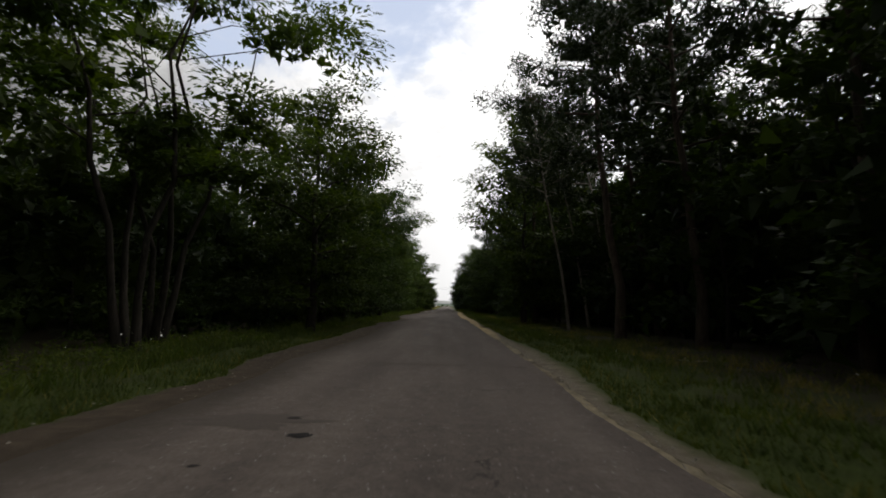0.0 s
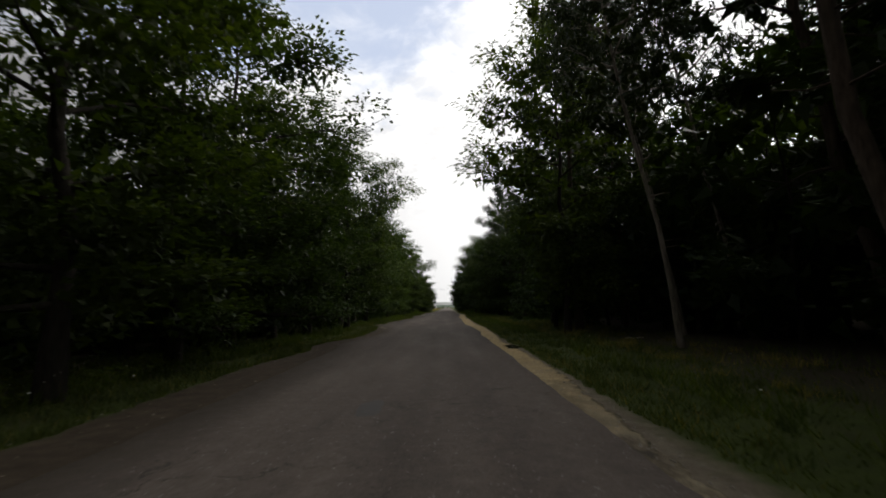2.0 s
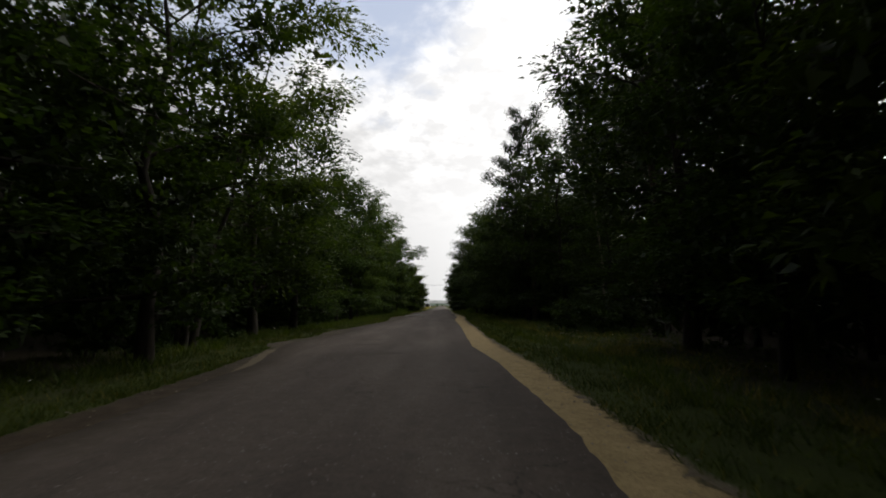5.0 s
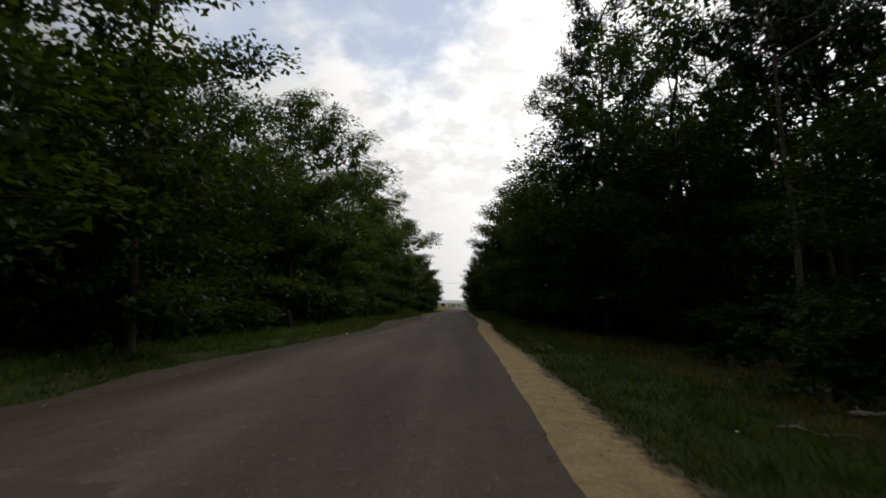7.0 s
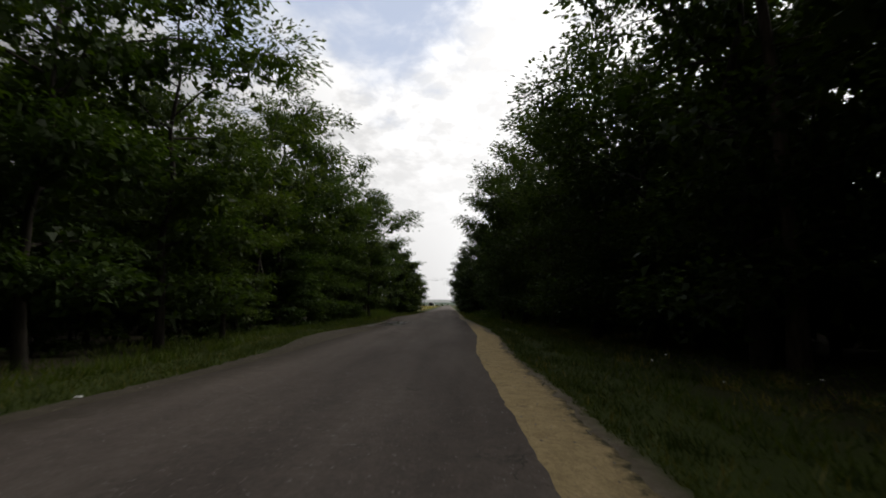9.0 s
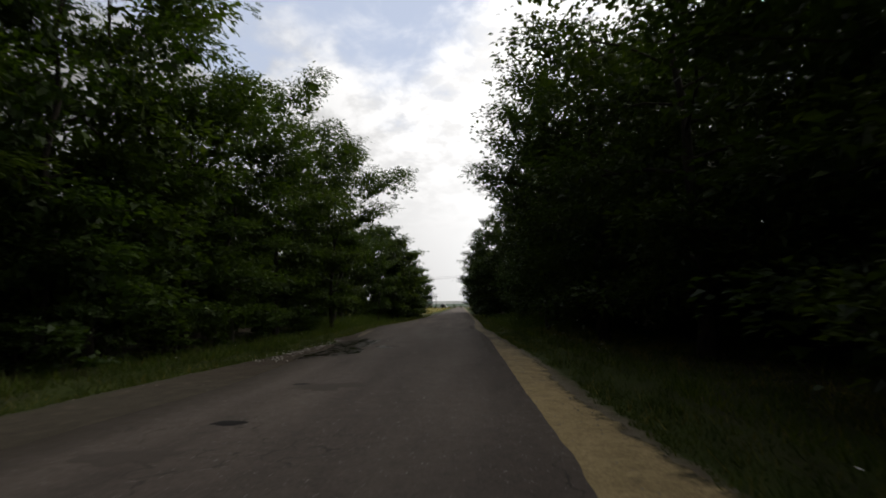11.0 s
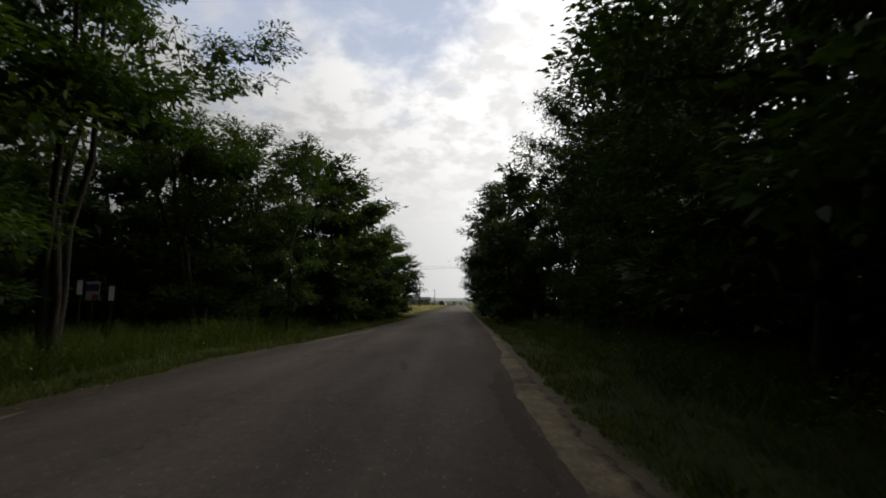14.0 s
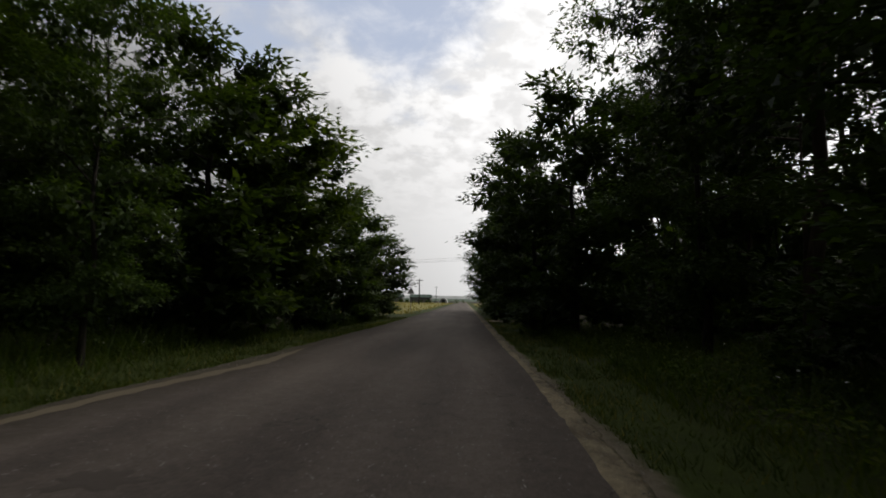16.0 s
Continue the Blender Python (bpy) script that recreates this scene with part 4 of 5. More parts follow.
# tall pines added to shade the far side of the road and close sky gaps
for x, y in ((9.9, 39.6), (11.2, 22.3), (12.2, 25.6), (11, 43.8), (10.2, 48), (10.6, 52.4)):
    plant("backpine", x, y, 16.0, 1.1)

# slim pines with bare stems behind the thin end of the wood
for i in range(12):
    plant("backpine", 9.6 + 0.8 * (i % 4) + rnd.uniform(-0.4, 0.4), 111 + 2.1 * i + rnd.uniform(-0.6, 0.6), rnd.uniform(11.5, 13.5), 0.85)

for x, y, h in ((11.2, 93.5, 10.5), (12.4, 97.5, 11), (13.8, 89, 10), (10.6, 101, 11.5), (11.6, 106, 11), (-9.9, 60, 8.6), (-10.4, 64.5, 8.8), (-10.2, 69.5, 9), (-10.4, 74.5, 9), (11.2, 66, 11), (12.6, 69.5, 11.5), (9.8, 70.8, 11.5), (10.6, 74, 11.5), (12, 77, 11), (10.4, 89.5, 11), (11.6, 87, 11.5), (11.4, 116.4, 5.3), (14.2, 121.8, 7.6), (11.6, 122.8, 9), (12.8, 127.2, 9), (11.2, 131, 9), (-9.6, 31.8, 8.8), (-9.5, 37.0, 8.8), (-9.4, 42.4, 8.8), (-14.2, 115.5, 10), (-11.2, 117.5, 9.5), (-16, 107, 11), (-17, 111.5, 11), (-14.0, 119.5, 9)):
    plant("back", x, y, h)

# low branches and shrubs close to the road
for y, x, h in [(y, -7.4, 2.1) for y in (45, 49, 61, 66, 75, 79)] + [(y, -6.9, 2.4) for y in (84, 87.5, 91, 94.5, 98, 101, 116, 120, 124, 128, 132, 136, 140)]:
    plant("bush", x + rnd.uniform(-0.5, 0.4), y + rnd.uniform(-0.7, 0.7), h * rnd.uniform(0.8, 1.2), 1.15)
for y in range(114, 172, 5):
    plant("bush", (6.0 if y < 122 else 4.9) + rnd.uniform(-0.5, 0.6), y + rnd.uniform(-1, 1), rnd.uniform(1.8, 2.6), 1.2)

for x, y, h in ((-5.6, 139.2, 1.9), (-5.2, 135.4, 1.8), (-6.3, 141.6, 2.2), (-5.9, 131.5, 2.0), (-5.4, 127.2, 1.8), (-14.2, 115.2, 2.4), (-15.2, 112, 2.8), (-15.5, 108.5, 2.8), (-14.8, 104.8, 2.6), (-13.2, 117.5, 2.2), (-10.5, 116.5, 2.0), (13.4, 113, 4.4), (14.6, 117, 4.8), (13.2, 121.5, 4.4), (14.8, 126, 4.8), (13.4, 130.5, 4.6), (14.2, 135.5, 4.8), (13.2, 140.5, 4.6)):
    plant("bush", x, y, h, 1.2)

for x, y, h in ((9.0, 12.8, 1.3), (10.2, 10.9, 1.1), (5.9, 53.3, 2.4), (7.3, 52.0, 2.1), (7.4, 54.6, 2.5), (8.8, 52.6, 2.0), (6.9, 57.5, 2.2), (9.4, 55.6, 2.6)):
    plant("bush", x, y, h, 1.1)

# shrubs under the front rows
for side, end in ((-1, 146), (1, 172)):
    y = 2.0
    while y < end:
        if side < 0:
            if not 102 < y < 114:
                plant("bush", -rnd.uniform(8.3, 9.4), y, rnd.uniform(2.2, 3.8), 1.1)
            if rnd.random() < 0.45 and not 103 < y < 114:
                plant("bush", -rnd.uniform(12.8, 14.5), y + 1, rnd.uniform(3.0, 4.6), 1.3)
        else:
            if y > 42:
                plant("bush", rnd.uniform(8.2, 9.4), y, rnd.uniform(1.8, 3.2), 1.1)
            if rnd.random() < 0.5:
                plant("bush", rnd.uniform(11.5, 14), y + 1, rnd.uniform(2.6, 4.4), 1.3)
        y += rnd.uniform(3.0, 4.0)


# the depth of the wood: trunks, undergrowth and crowns beyond the second row
def deep_wood(name, label, side, end, seed):
    rng = np.random.default_rng(seed)
    vs, fs = [], []
    for i in range(170):
        x, y = side * rng.uniform(15, 42), rng.uniform(-25, end)
        h = rng.uniform(7, 11)
        tx = x + rng.normal(0, 0.6)
        tube(vs, fs, [(x, y, -0.2), ((x + tx) / 2, y, h / 2), (tx, y + rng.normal(0, 0.5), h)], [0.16, 0.12, 0.05], 5)
    n = 78000
    u = rng.uniform(0, 1, n)
    at = np.c_[side * (14.5 + 30 * u), rng.uniform(-40, end, n), np.zeros(n)]
    top = np.array([9.3 + 2.0 * noise.noise((a[0] * 0.16, a[1] * 0.16, seed)) + 1.5 * noise.noise((a[0] * 0.5, a[1] * 0.5, seed)) for a in at.tolist()])
    if side < 0:
        top *= np.interp(at[:, 1], [0, 20, 60, 75, 110, 146], [0.8, 0.95, 0.95, 0.85, 0.85, 0.5])
    else:
        top *= np.interp(at[:, 1], [0, 60, 95, 112, 172], [1.1, 1.1, 0.9, 0.6, 0.6])
    at[:, 2] = top * rng.uniform(0.0, 1.0, n) ** 0.8
    d = rng.normal(0, 1, (n, 3))
    L = rng.uniform(0.3, 0.5, n) + 0.4 * np.clip(u - 0.15, 0, 0.6) / 0.6 + 0.75 * np.clip(1.15 - at[:, 2] / (0.78 * top), 0, 1) ** 0.6
    lv, lf = leaf_cards(rng, at, d, rng.normal(0, 1, (n, 3)), L, L * 0.8)
    tagged(new(name, mesh_of(name, vs, fs, M["bark_grey"], True)), "slim dark trunks standing deep in the wood", "trunks", "", "stuff")
    tagged(new("wood_foliage", mesh_of("wood_foliage", lv, lf, M["oak"])), label, "foliage", "", "stuff")


deep_wood("wood_trunks", "dark massed foliage deep in the wood", -1, 140, 3)
deep_wood("wood_trunks", "dark massed foliage deep in the wood", 1, 168, 4)


# ---- small things on the road and its edges ----
def blob(name, label, category, cx, cy, rx, ry, material, seed, lift=0.006, base=None, rag=0.3):
    """A thin ragged patch lying on the road."""
    n, vs, rings = 36, [], (0.35, 0.75, 1.0)
    z_at = (lambda x, y: road_z(4, x, y) + lift) if base is None else (lambda x, y: base)
    vs.append((cx, cy, z_at(cx, cy)))
    for r in rings:
        for k in range(n):
            a = 2 * math.pi * k / n
            q = r * (1 + rag * noise.noise((math.cos(a) * 1.4, math.sin(a) * 1.4, seed)) + rag * 0.6 * noise.noise((math.cos(a) * 4, math.sin(a) * 4, seed + 7)))
            x, y = cx + rx * q * math.cos(a), cy + ry * q * math.sin(a)
            vs.append((x, y, z_at(x, y) - (0.004 if r == 1.0 else 0.0)))
    fs = [(0, 1 + k, 1 + (k + 1) % n) for k in range(n)]
    for j in range(len(rings) - 1):
        for k in range(n):
            a, b = 1 + j * n + k, 1 + j * n + (k + 1) % n
            fs.append((a, a + n, b + n, b))
    return tagged(new(name, mesh_of(name, vs, fs, material, True)), label, category)


blob("sand_patch", "pale sandy mouth of a track beside the road", "sand", 3.9, 136.6, 1.6, 1.7, M["sand"], 17, base=-0.02, rag=0.35)
WET = "dark wet muddy puddle spreading over the asphalt edge"
blob("puddle", "small brown puddle in the sandy shoulder", "puddle", 2.12, 28.1, 0.36, 0.72, M["water"], 1, base=-0.03, rag=0.5)


def spill(label, pts, widths, seed, rag, lift=0.006, material=None, name="puddle", category="puddle", turn=True, n=56, at=None):
    """A thin ragged film lying along a bent line on the road; turn: its width lies square to the line."""
    u = np.linspace(0, 1, n)
    at = np.linspace(0, 1, len(pts)) if at is None else (np.array(at) - at[0]) / (at[-1] - at[0])
    cx, cy = np.interp(u, at, [p[0] for p in pts]), np.interp(u, at, [p[1] for p in pts])
    w = np.interp(u, at, widths) * np.minimum(1, 9 * u + 0.05) ** 0.5 * np.minimum(1, 9 * (1 - u) + 0.05) ** 0.5
    tx, ty = np.gradient(cx), np.gradient(cy)
    k = np.hypot(tx, ty)
    vs = []
    for i in range(n):
        nx, ny = (ty[i] / k[i], -tx[i] / k[i]) if turn else (1.0, 0.0)
        for side in (-1, 1):
            r = w[i] * (1 + rag * noise.noise((cx[i] * 2.2, cy[i] * 2.2, seed + side)) + rag * noise.noise((cx[i] * 6, cy[i] * 6, seed + 3 * side)) + 0.6 * rag * noise.noise((cx[i] * 17, cy[i] * 17, seed + 5 * side)))
            x, y = cx[i] + side * nx * r, cy[i] + side * ny * r
            vs.append((x, y, road_z(4, x, y) + lift))
        x, y = cx[i], cy[i]
        vs.append((x, y, road_z(4, x, y) + lift + 0.002))
    fs = []
    for i in range(n - 1):
        p, q = 3 * i, 3 * i + 3
        fs += [(p, p + 2, q + 2, q), (p + 2, p + 1, q + 1, q + 2)]
    return tagged(new(name, mesh_of(name, vs, fs, material or M["mud"], True)), label, category)


wet = [(86.5, -3.2, -2.95), (86.9, -3.1, -2.0), (87.5, -3.05, -1.6), (88.4, -2.85, -1.7), (89.2, -2.85, -2.05), (89.85, -3.0, -1.62), (90.15, -3.05, -1.9), (90.8, -3.1, -1.68), (91.3, -3.1, -1.9), (92.2, -3.0, -1.72), (92.5, -2.95, -2.3), (93.4, -2.6, -2.45)]
spill(WET, [((a + b) / 2, y) for y, a, b in wet], [(b - a) / 2 for y, a, b in wet], 3, 0.16, turn=False, n=150, at=[y for y, a, b in wet])
for k, (x, y, rx, ry) in enumerate(((-1.55, 92.1, 0.14, 0.06), (-1.78, 88.55, 0.12, 0.09))):
    blob("puddle", WET, "puddle", x, y, rx, ry, M["mud"], 3 + k, lift=0.007, rag=0.4)
spill("dark wet crescent along a sunken asphalt patch", [(-1.22, 89.72), (-1.42, 89.5), (-1.36, 89.25), (-1.15, 89.07), (-0.9, 88.97)], [0.05, 0.11, 0.1, 0.07, 0.04], 12, 0.35)
spill("dark tar streak worn into the asphalt", [(0.1, 104.2), (0.02, 104.8), (-0.08, 105.5)], [0.05, 0.08, 0.04], 27, 0.4, 0.004, M["tar"], "worn_patch", "patch")
DUST = "pale sandy dust along the asphalt edge"
for k, (y0, y1) in enumerate(((94.5, 101.0), (109.0, 118.0), (41.0, 47.5))):
    ys = [y0 + (y1 - y0) * i / 6 for i in range(7)]
    spill(DUST, [(edge(X_LEFT, y, 1) + 0.02, y) for y in ys], [0.05, 0.1, 0.14, 0.12, 0.15, 0.1, 0.04], 51 + k, 0.5, 0.002, M["dust"], "sand_streak", "sand")
# thin dark strips: the shade of the right asphalt edge, put into colour
EDGE_SHADE = "dark shaded edge of the worn asphalt"
for k, (y0, y1) in enumerate(((86.5, 95.0), (99.0, 104.5))):
    ys = [y0 + (y1 - y0) * i / 6 for i in range(7)]
    spill(EDGE_SHADE, [(edge(X_RIGHT, y, 2) - 0.16, y) for y in ys], [0.05, 0.1, 0.12, 0.11, 0.13, 0.09, 0.04], 31 + k, 0.5, 0.004, M["edge_shade"], "worn_patch", "patch")
HOLE = "shallow dark pothole in worn asphalt"
for k, (x, y, rx, ry) in enumerate(((-1.37, 79.85, 0.2, 0.11), (-1.45, 82.4, 0.16, 0.06), (-1.27, 4.42, 0.12, 0.08), (-1.77, 3.56, 0.04, 0.03), (-1.52, 5.05, 0.07, 0.05), (-1.55, 107.35, 0.08, 0.05), (-2.3, 106.3, 0.08, 0.05), (1.72, 30.8, 0.08, 0.2), (-2.0, 90.5, 0.1, 0.05))):
    blob("pothole", HOLE, "pothole", x, y, rx, ry, M["hole"], 21 + k, rag=0.4)
STAIN = "darker worn patch in the asphalt surface"
for k, (x, y, rx, ry) in enumerate(((-1.9, 4.9, 0.62, 0.3), (-1.7, 78.7, 0.4, 0.22), (-1.0, 82.2, 0.45, 0.4), (-2.1, 86.9, 0.6, 0.22), (-0.75, 91.1, 0.3, 0.3), (-1.0, 89.4, 0.28, 0.35), (-1.6, 44.0, 0.9, 0.5), (-1.95, 107.3, 0.5, 0.3), (-1.31, 109.2, 0.27, 0.2), (-1.7, 46.8, 0.5, 0.3), (-2.0, 49.0, 0.45, 0.3))):
    blob("worn_patch", STAIN, "patch", x, y, rx, ry, M["tar"], 41 + k, lift=0.004, rag=0.8)
blob("worn_patch", "paler mended patch in the asphalt surface", "patch", -0.7, 19.2, 0.16, 0.5, M["pale"], 60, lift=0.004)
seam_v, seam_f = [], []
for i in range(41):
    x = -1.7 + 3.3 * i / 40
    y = 9.66 + 0.05 * noise.noise((x * 2, 3, 1))
    w = 0.07 + 0.04 * noise.noise((x * 5, 8, 2))
    seam_v += [(x, y - w, road_z(4, x, y) + 0.006), (x, y + w, road_z(4, x, y) + 0.006)]
seam_f = [(2 * i, 2 * i + 2, 2 * i + 3, 2 * i + 1) for i in range(40)]
tagged(new("tar_seam", mesh_of("tar_seam", seam_v, seam_f, M["tar"])), "dark tar seam crossing the asphalt road", "seam", "", "structure")


def stones(name, label, spots, size, material, seed):
    rng = np.random.default_rng(seed)
    vs, fs = [], []
    for x, y, z in spots:
        r = size * rng.uniform(0.4, 1.3)
        b = len(vs)
        for dx, dy, dz in ((1, 0, 0), (0, 1, 0), (-1, 0, 0), (0, -1, 0), (0, 0, 0.8), (0, 0, -0.5)):
            vs.append((x + r * (dx + rng.uniform(-0.3, 0.3)), y + r * (dy + rng.uniform(-0.3, 0.3)), z + r * dz))
        for k in range(4):
            fs += [(b + k, b + (k + 1) % 4, b + 4), (b + (k + 1) % 4, b + k, b + 5)]
    tagged(new(name, mesh_of(name, vs, fs, material)), label, "gravel", "", "stuff")


srng = np.random.default_rng(77)
spots = []
for i in range(2600):
    y = srng.uniform(1, 118)
    if i % 3:
        x = srng.uniform(edge(X_RIGHT, y, 2) + 0.05, edge(X_SAND, y, 3, 0.12) + 0.15)
    else:
        x = srng.uniform(edge(X_DIRT, y, 4, 0.12) - 0.2, edge(X_LEFT, y, 1))
    spots.append((x, y, -0.03))
stones("gravel", "pale loose pebbles on the road shoulders", spots, 0.014, M["pebble"], 5)
spots = [(x, y, -0.02) for x, y in zip(srng.normal(-3.55, 0.3, 200), srng.uniform(86, 93, 200))]
stones("gravel", "white pebbles along the muddy road edge", spots, 0.02, M["chalk"], 6)


def dots(name, label, spots, size, material, seed):
    """Small flat flower heads on thin stalks."""
    rng = np.random.default_rng(seed)
    vs, fs = [], []
    for x, y, h in spots:
        g = ground_z(x, y)
        b = len(vs)
        r = size * rng.uniform(0.6, 1.3)
        tx, ty = rng.normal(0, 0.3, 2)
        for k in range(6):
            a = math.pi * k / 3
            vs.append((x + r * math.cos(a), y + r * math.sin(a), g + h + r * (tx * math.cos(a) + ty * math.sin(a))))
        fs.append(tuple(range(b, b + 6)))
        vs += [(x - 0.003, y, g), (x + 0.003, y, g), (x, y, g + h)]
        fs.append((b + 6, b + 7, b + 8))
    me = mesh_of(name, vs, fs, material)
    me.materials.append(M["weed"])
    me.polygons.foreach_set("material_index", [k % 2 for k in range(len(fs))])
    tagged(new(name, me), label, "flowers", "", "stuff")


spots = [(-srng.uniform(4.6, 7.2), srng.uniform(3, 30), srng.uniform(0.25, 0.7)) for i in range(120)]
spots += [(-srng.uniform(4.4, 7.0), srng.uniform(30, 118), srng.uniform(0.2, 0.5)) for i in range(110)]
dots("white_flowers", "small white wild flowers in the verge", spots, 0.015, M["petal"], 1)
spots = [(srng.uniform(3.6, 8.0), srng.uniform(84, 122), srng.uniform(0.25, 0.75)) for i in range(170)]
spots += [(srng.uniform(3.2, 7.5), srng.uniform(8, 84), srng.uniform(0.15, 0.5)) for i in range(90)]
dots("white_flowers", "small white wild flowers in the verge", spots, 0.015, M["petal"], 2)


def box_mesh(name, x0, x1, y0, y1, z0, z1, material, bevel=0.01):
    bm = bmesh.new()
    bmesh.ops.create_cube(bm, size=1.0)
    for v in bm.verts:
        v.co = Vector(((x0 + x1) / 2 + v.co.x * (x1 - x0), (y0 + y1) / 2 + v.co.y * (y1 - y0), (z0 + z1) / 2 + v.co.z * (z1 - z0)))
    bmesh.ops.bevel(bm, geom=list(bm.edges), offset=bevel, segments=1, affect="EDGES")
    me = bpy.data.meshes.new(name)
    bm.to_mesh(me)
    bm.free()
    me.materials.append(material)
    return me


def rod(name, pts, radii, material, sides=8):
    vs, fs = [], []
    tube(vs, fs, pts, radii, sides)
    return mesh_of(name, vs, fs, material, True)


# loose things in the verges
def fallen_branch(x, y, length, thick, turn, seed):
    """A broken pale branch with the stubs of its twigs."""
    rng = np.random.default_rng(seed)
    g = ground_z(x, y)
    root = thing("fallen_branch", "pale barkless broken branch lying in the dry grass", "branch", "fallen branches")
    root.matrix_basis = pose(x, y, g + thick * 0.7, 0, 0, turn)
    n = 6
    pts = [(length * (i / (n - 1) - 0.5), 0.05 * length * math.sin(2.2 * i + seed), 0.02 * math.sin(1.7 * i)) for i in range(n)]
    part("stem", rod("stem", pts, [thick * (1 - 0.5 * i / (n - 1)) * rng.uniform(0.9, 1.1) for i in range(n)], M["dead_wood"], 7), root)
    for k in (1, 3):
        p = np.array(pts[k])
        d = np.array([0.5, rng.choice([-1, 1]) * 0.8, 0.35]) * length * 0.22
        part("twig", rod("twig", [p, p + d * 0.5, p + d + np.array([0, 0, 0.02])], [thick * 0.4, thick * 0.3, thick * 0.12], M["dead_wood"], 5), root)


for k, (x, y, ln, th, a) in enumerate(((5.75, 52.3, 0.62, 0.045, 8), (5.8, 50.9, 0.55, 0.04, -6), (4.4, 51.3, 0.7, 0.018, -38), (6.6, 54.2, 0.8, 0.03, 62), (7.2, 31.5, 0.8, 0.03, 20), (6.2, 12.4, 0.7, 0.022, -15))):
    fallen_branch(x, y, ln, th, a, 3 + k)


def burdock(x, y, seed):
    """A low plant of broad wavy leaves on short stalks."""
    rng = np.random.default_rng(seed)
    root = thing("burdock_plant", "low green plant with broad drooping leaves", "plant", "broad-leaved plants")
    root.location = (x, y, ground_z(x, y))
    for k in range(9):
        a = 2.4 * k + rng.uniform(-0.3, 0.3)
        out = np.array([math.cos(a), math.sin(a), 0])
        side = np.array([-math.sin(a), math.cos(a), 0])
        ln, w, h = rng.uniform(0.11, 0.18), rng.uniform(0.045, 0.065), rng.uniform(0.06, 0.14)
        foot = out * rng.uniform(0.04, 0.1)
        vs, fs = [], []
        for i in range(6):
            u = i / 5
            mid = foot + out * ln * u + np.array([0, 0, h + 0.05 * u - 0.16 * u * u])
            ww = w * (math.sin(math.pi * (0.12 + 0.86 * u)) ** 0.7)
            ruffle = 0.012 * math.sin(6 * u + k)
            vs += [mid - side * ww + np.array([0, 0, 0.02 + ruffle]), mid, mid + side * ww + np.array([0, 0, 0.02 - ruffle])]
        for i in range(5):
            b = 3 * i
            fs += [(b, b + 1, b + 4, b + 3), (b + 1, b + 2, b + 5, b + 4)]
        leaf = part("leaf", mesh_of("leaf", vs, fs, M["weed"], True), root)
        part("stalk", rod("stalk", [(0, 0, -0.02), foot * 0.5 + np.array([0, 0, h * 0.6]), foot + np.array([0, 0, h])], [0.006, 0.005, 0.004], M["weed"], 4), leaf)


burdock(2.9, 59.6, 1)
burdock(3.25, 59.9, 2)
burdock(3.0, 60.4, 3)


def paper_scrap(x, y, size, seed):
    rng = np.random.default_rng(seed)
    n = 5
    vs = [(size * (i / n - 0.5), size * 0.7 * (j / n - 0.5), 0.02 + size * 0.3 * rng.uniform(0, 1)) for j in range(n + 1) for i in range(n + 1)]
    fs = [(j * (n + 1) + i, j * (n + 1) + i + 1, (j + 1) * (n + 1) + i + 1, (j + 1) * (n + 1) + i) for j in range(n) for i in range(n)]
    ob = tagged(new("paper_scrap", mesh_of("paper_scrap", vs, fs, M["sign_white"])), "crumpled white scrap of paper in the grass", "litter", "scraps of litter")
    ob.location = (x, y, ground_z(x, y))
    thick = ob.modifiers.new("thickness", "SOLIDIFY")
    thick.thickness = 0.002


paper_scrap(5.44, 95.9, 0.16, 1)
paper_scrap(4.9, 94.9, 0.09, 2)
paper_scrap(-3.95, 65.8, 0.1, 3)

# signs at the edge of the wood
def notice_board():
    g = ground_z(-11.6, 112)
    root = thing("information_sign", "small blue, white and red board on a post", "sign")
    root.location = (-11.65, 112.0, g)
    part("post", rod("post", [(0, 0.03, -0.1), (0, 0.03, 1.0), (0, 0.03, 2.0)], [0.04, 0.04, 0.035], M["bark_grey"]), root)
    part("board", box_mesh("board", -0.24, 0.24, -0.012, 0.012, 1.3, 1.95, M["sign_grey"], 0.004), root, "weathered pale board")
    part("blue_panel", box_mesh("blue_panel", -0.23, 0.23, -0.02, -0.014, 1.62, 1.86, M["sign_blue"], 0.002), root, "dull blue panel")
    part("red_panel", box_mesh("red_panel", -0.02, 0.23, -0.02, -0.014, 1.31, 1.5, M["sign_red"], 0.002), root, "dull red panel")
    for i in range(3):
        part("text_bar", box_mesh("text_bar", -0.18, 0.02, -0.02, -0.014, 1.52 - 0.055 * i, 1.545 - 0.055 * i, M["sign_grey"], 0.001), root, "pale bar")


def white_plate(x, y, z0, z1):
    g = ground_z(x, y)
    root = thing("marker_post", "white plate on a dark wooden stake", "sign", "white markers by the board")
    root.location = (x, y, g)
    part("stake", rod("stake", [(0, 0.04, -0.1), (0, 0.04, 1.0), (0.02, 0.04, z1 + 0.08)], [0.045, 0.04, 0.035], M["bark_grey"]), root)
    part("plate", box_mesh("plate", -0.1, 0.1, -0.012, 0.0, z0, z1, M["sign_white"], 0.004), root, "plain white plate")


notice_board()
white_plate(-12.2, 112.1, 1.5, 2.0)
white_plate(-11.05, 112.1, 1.3, 1.8)


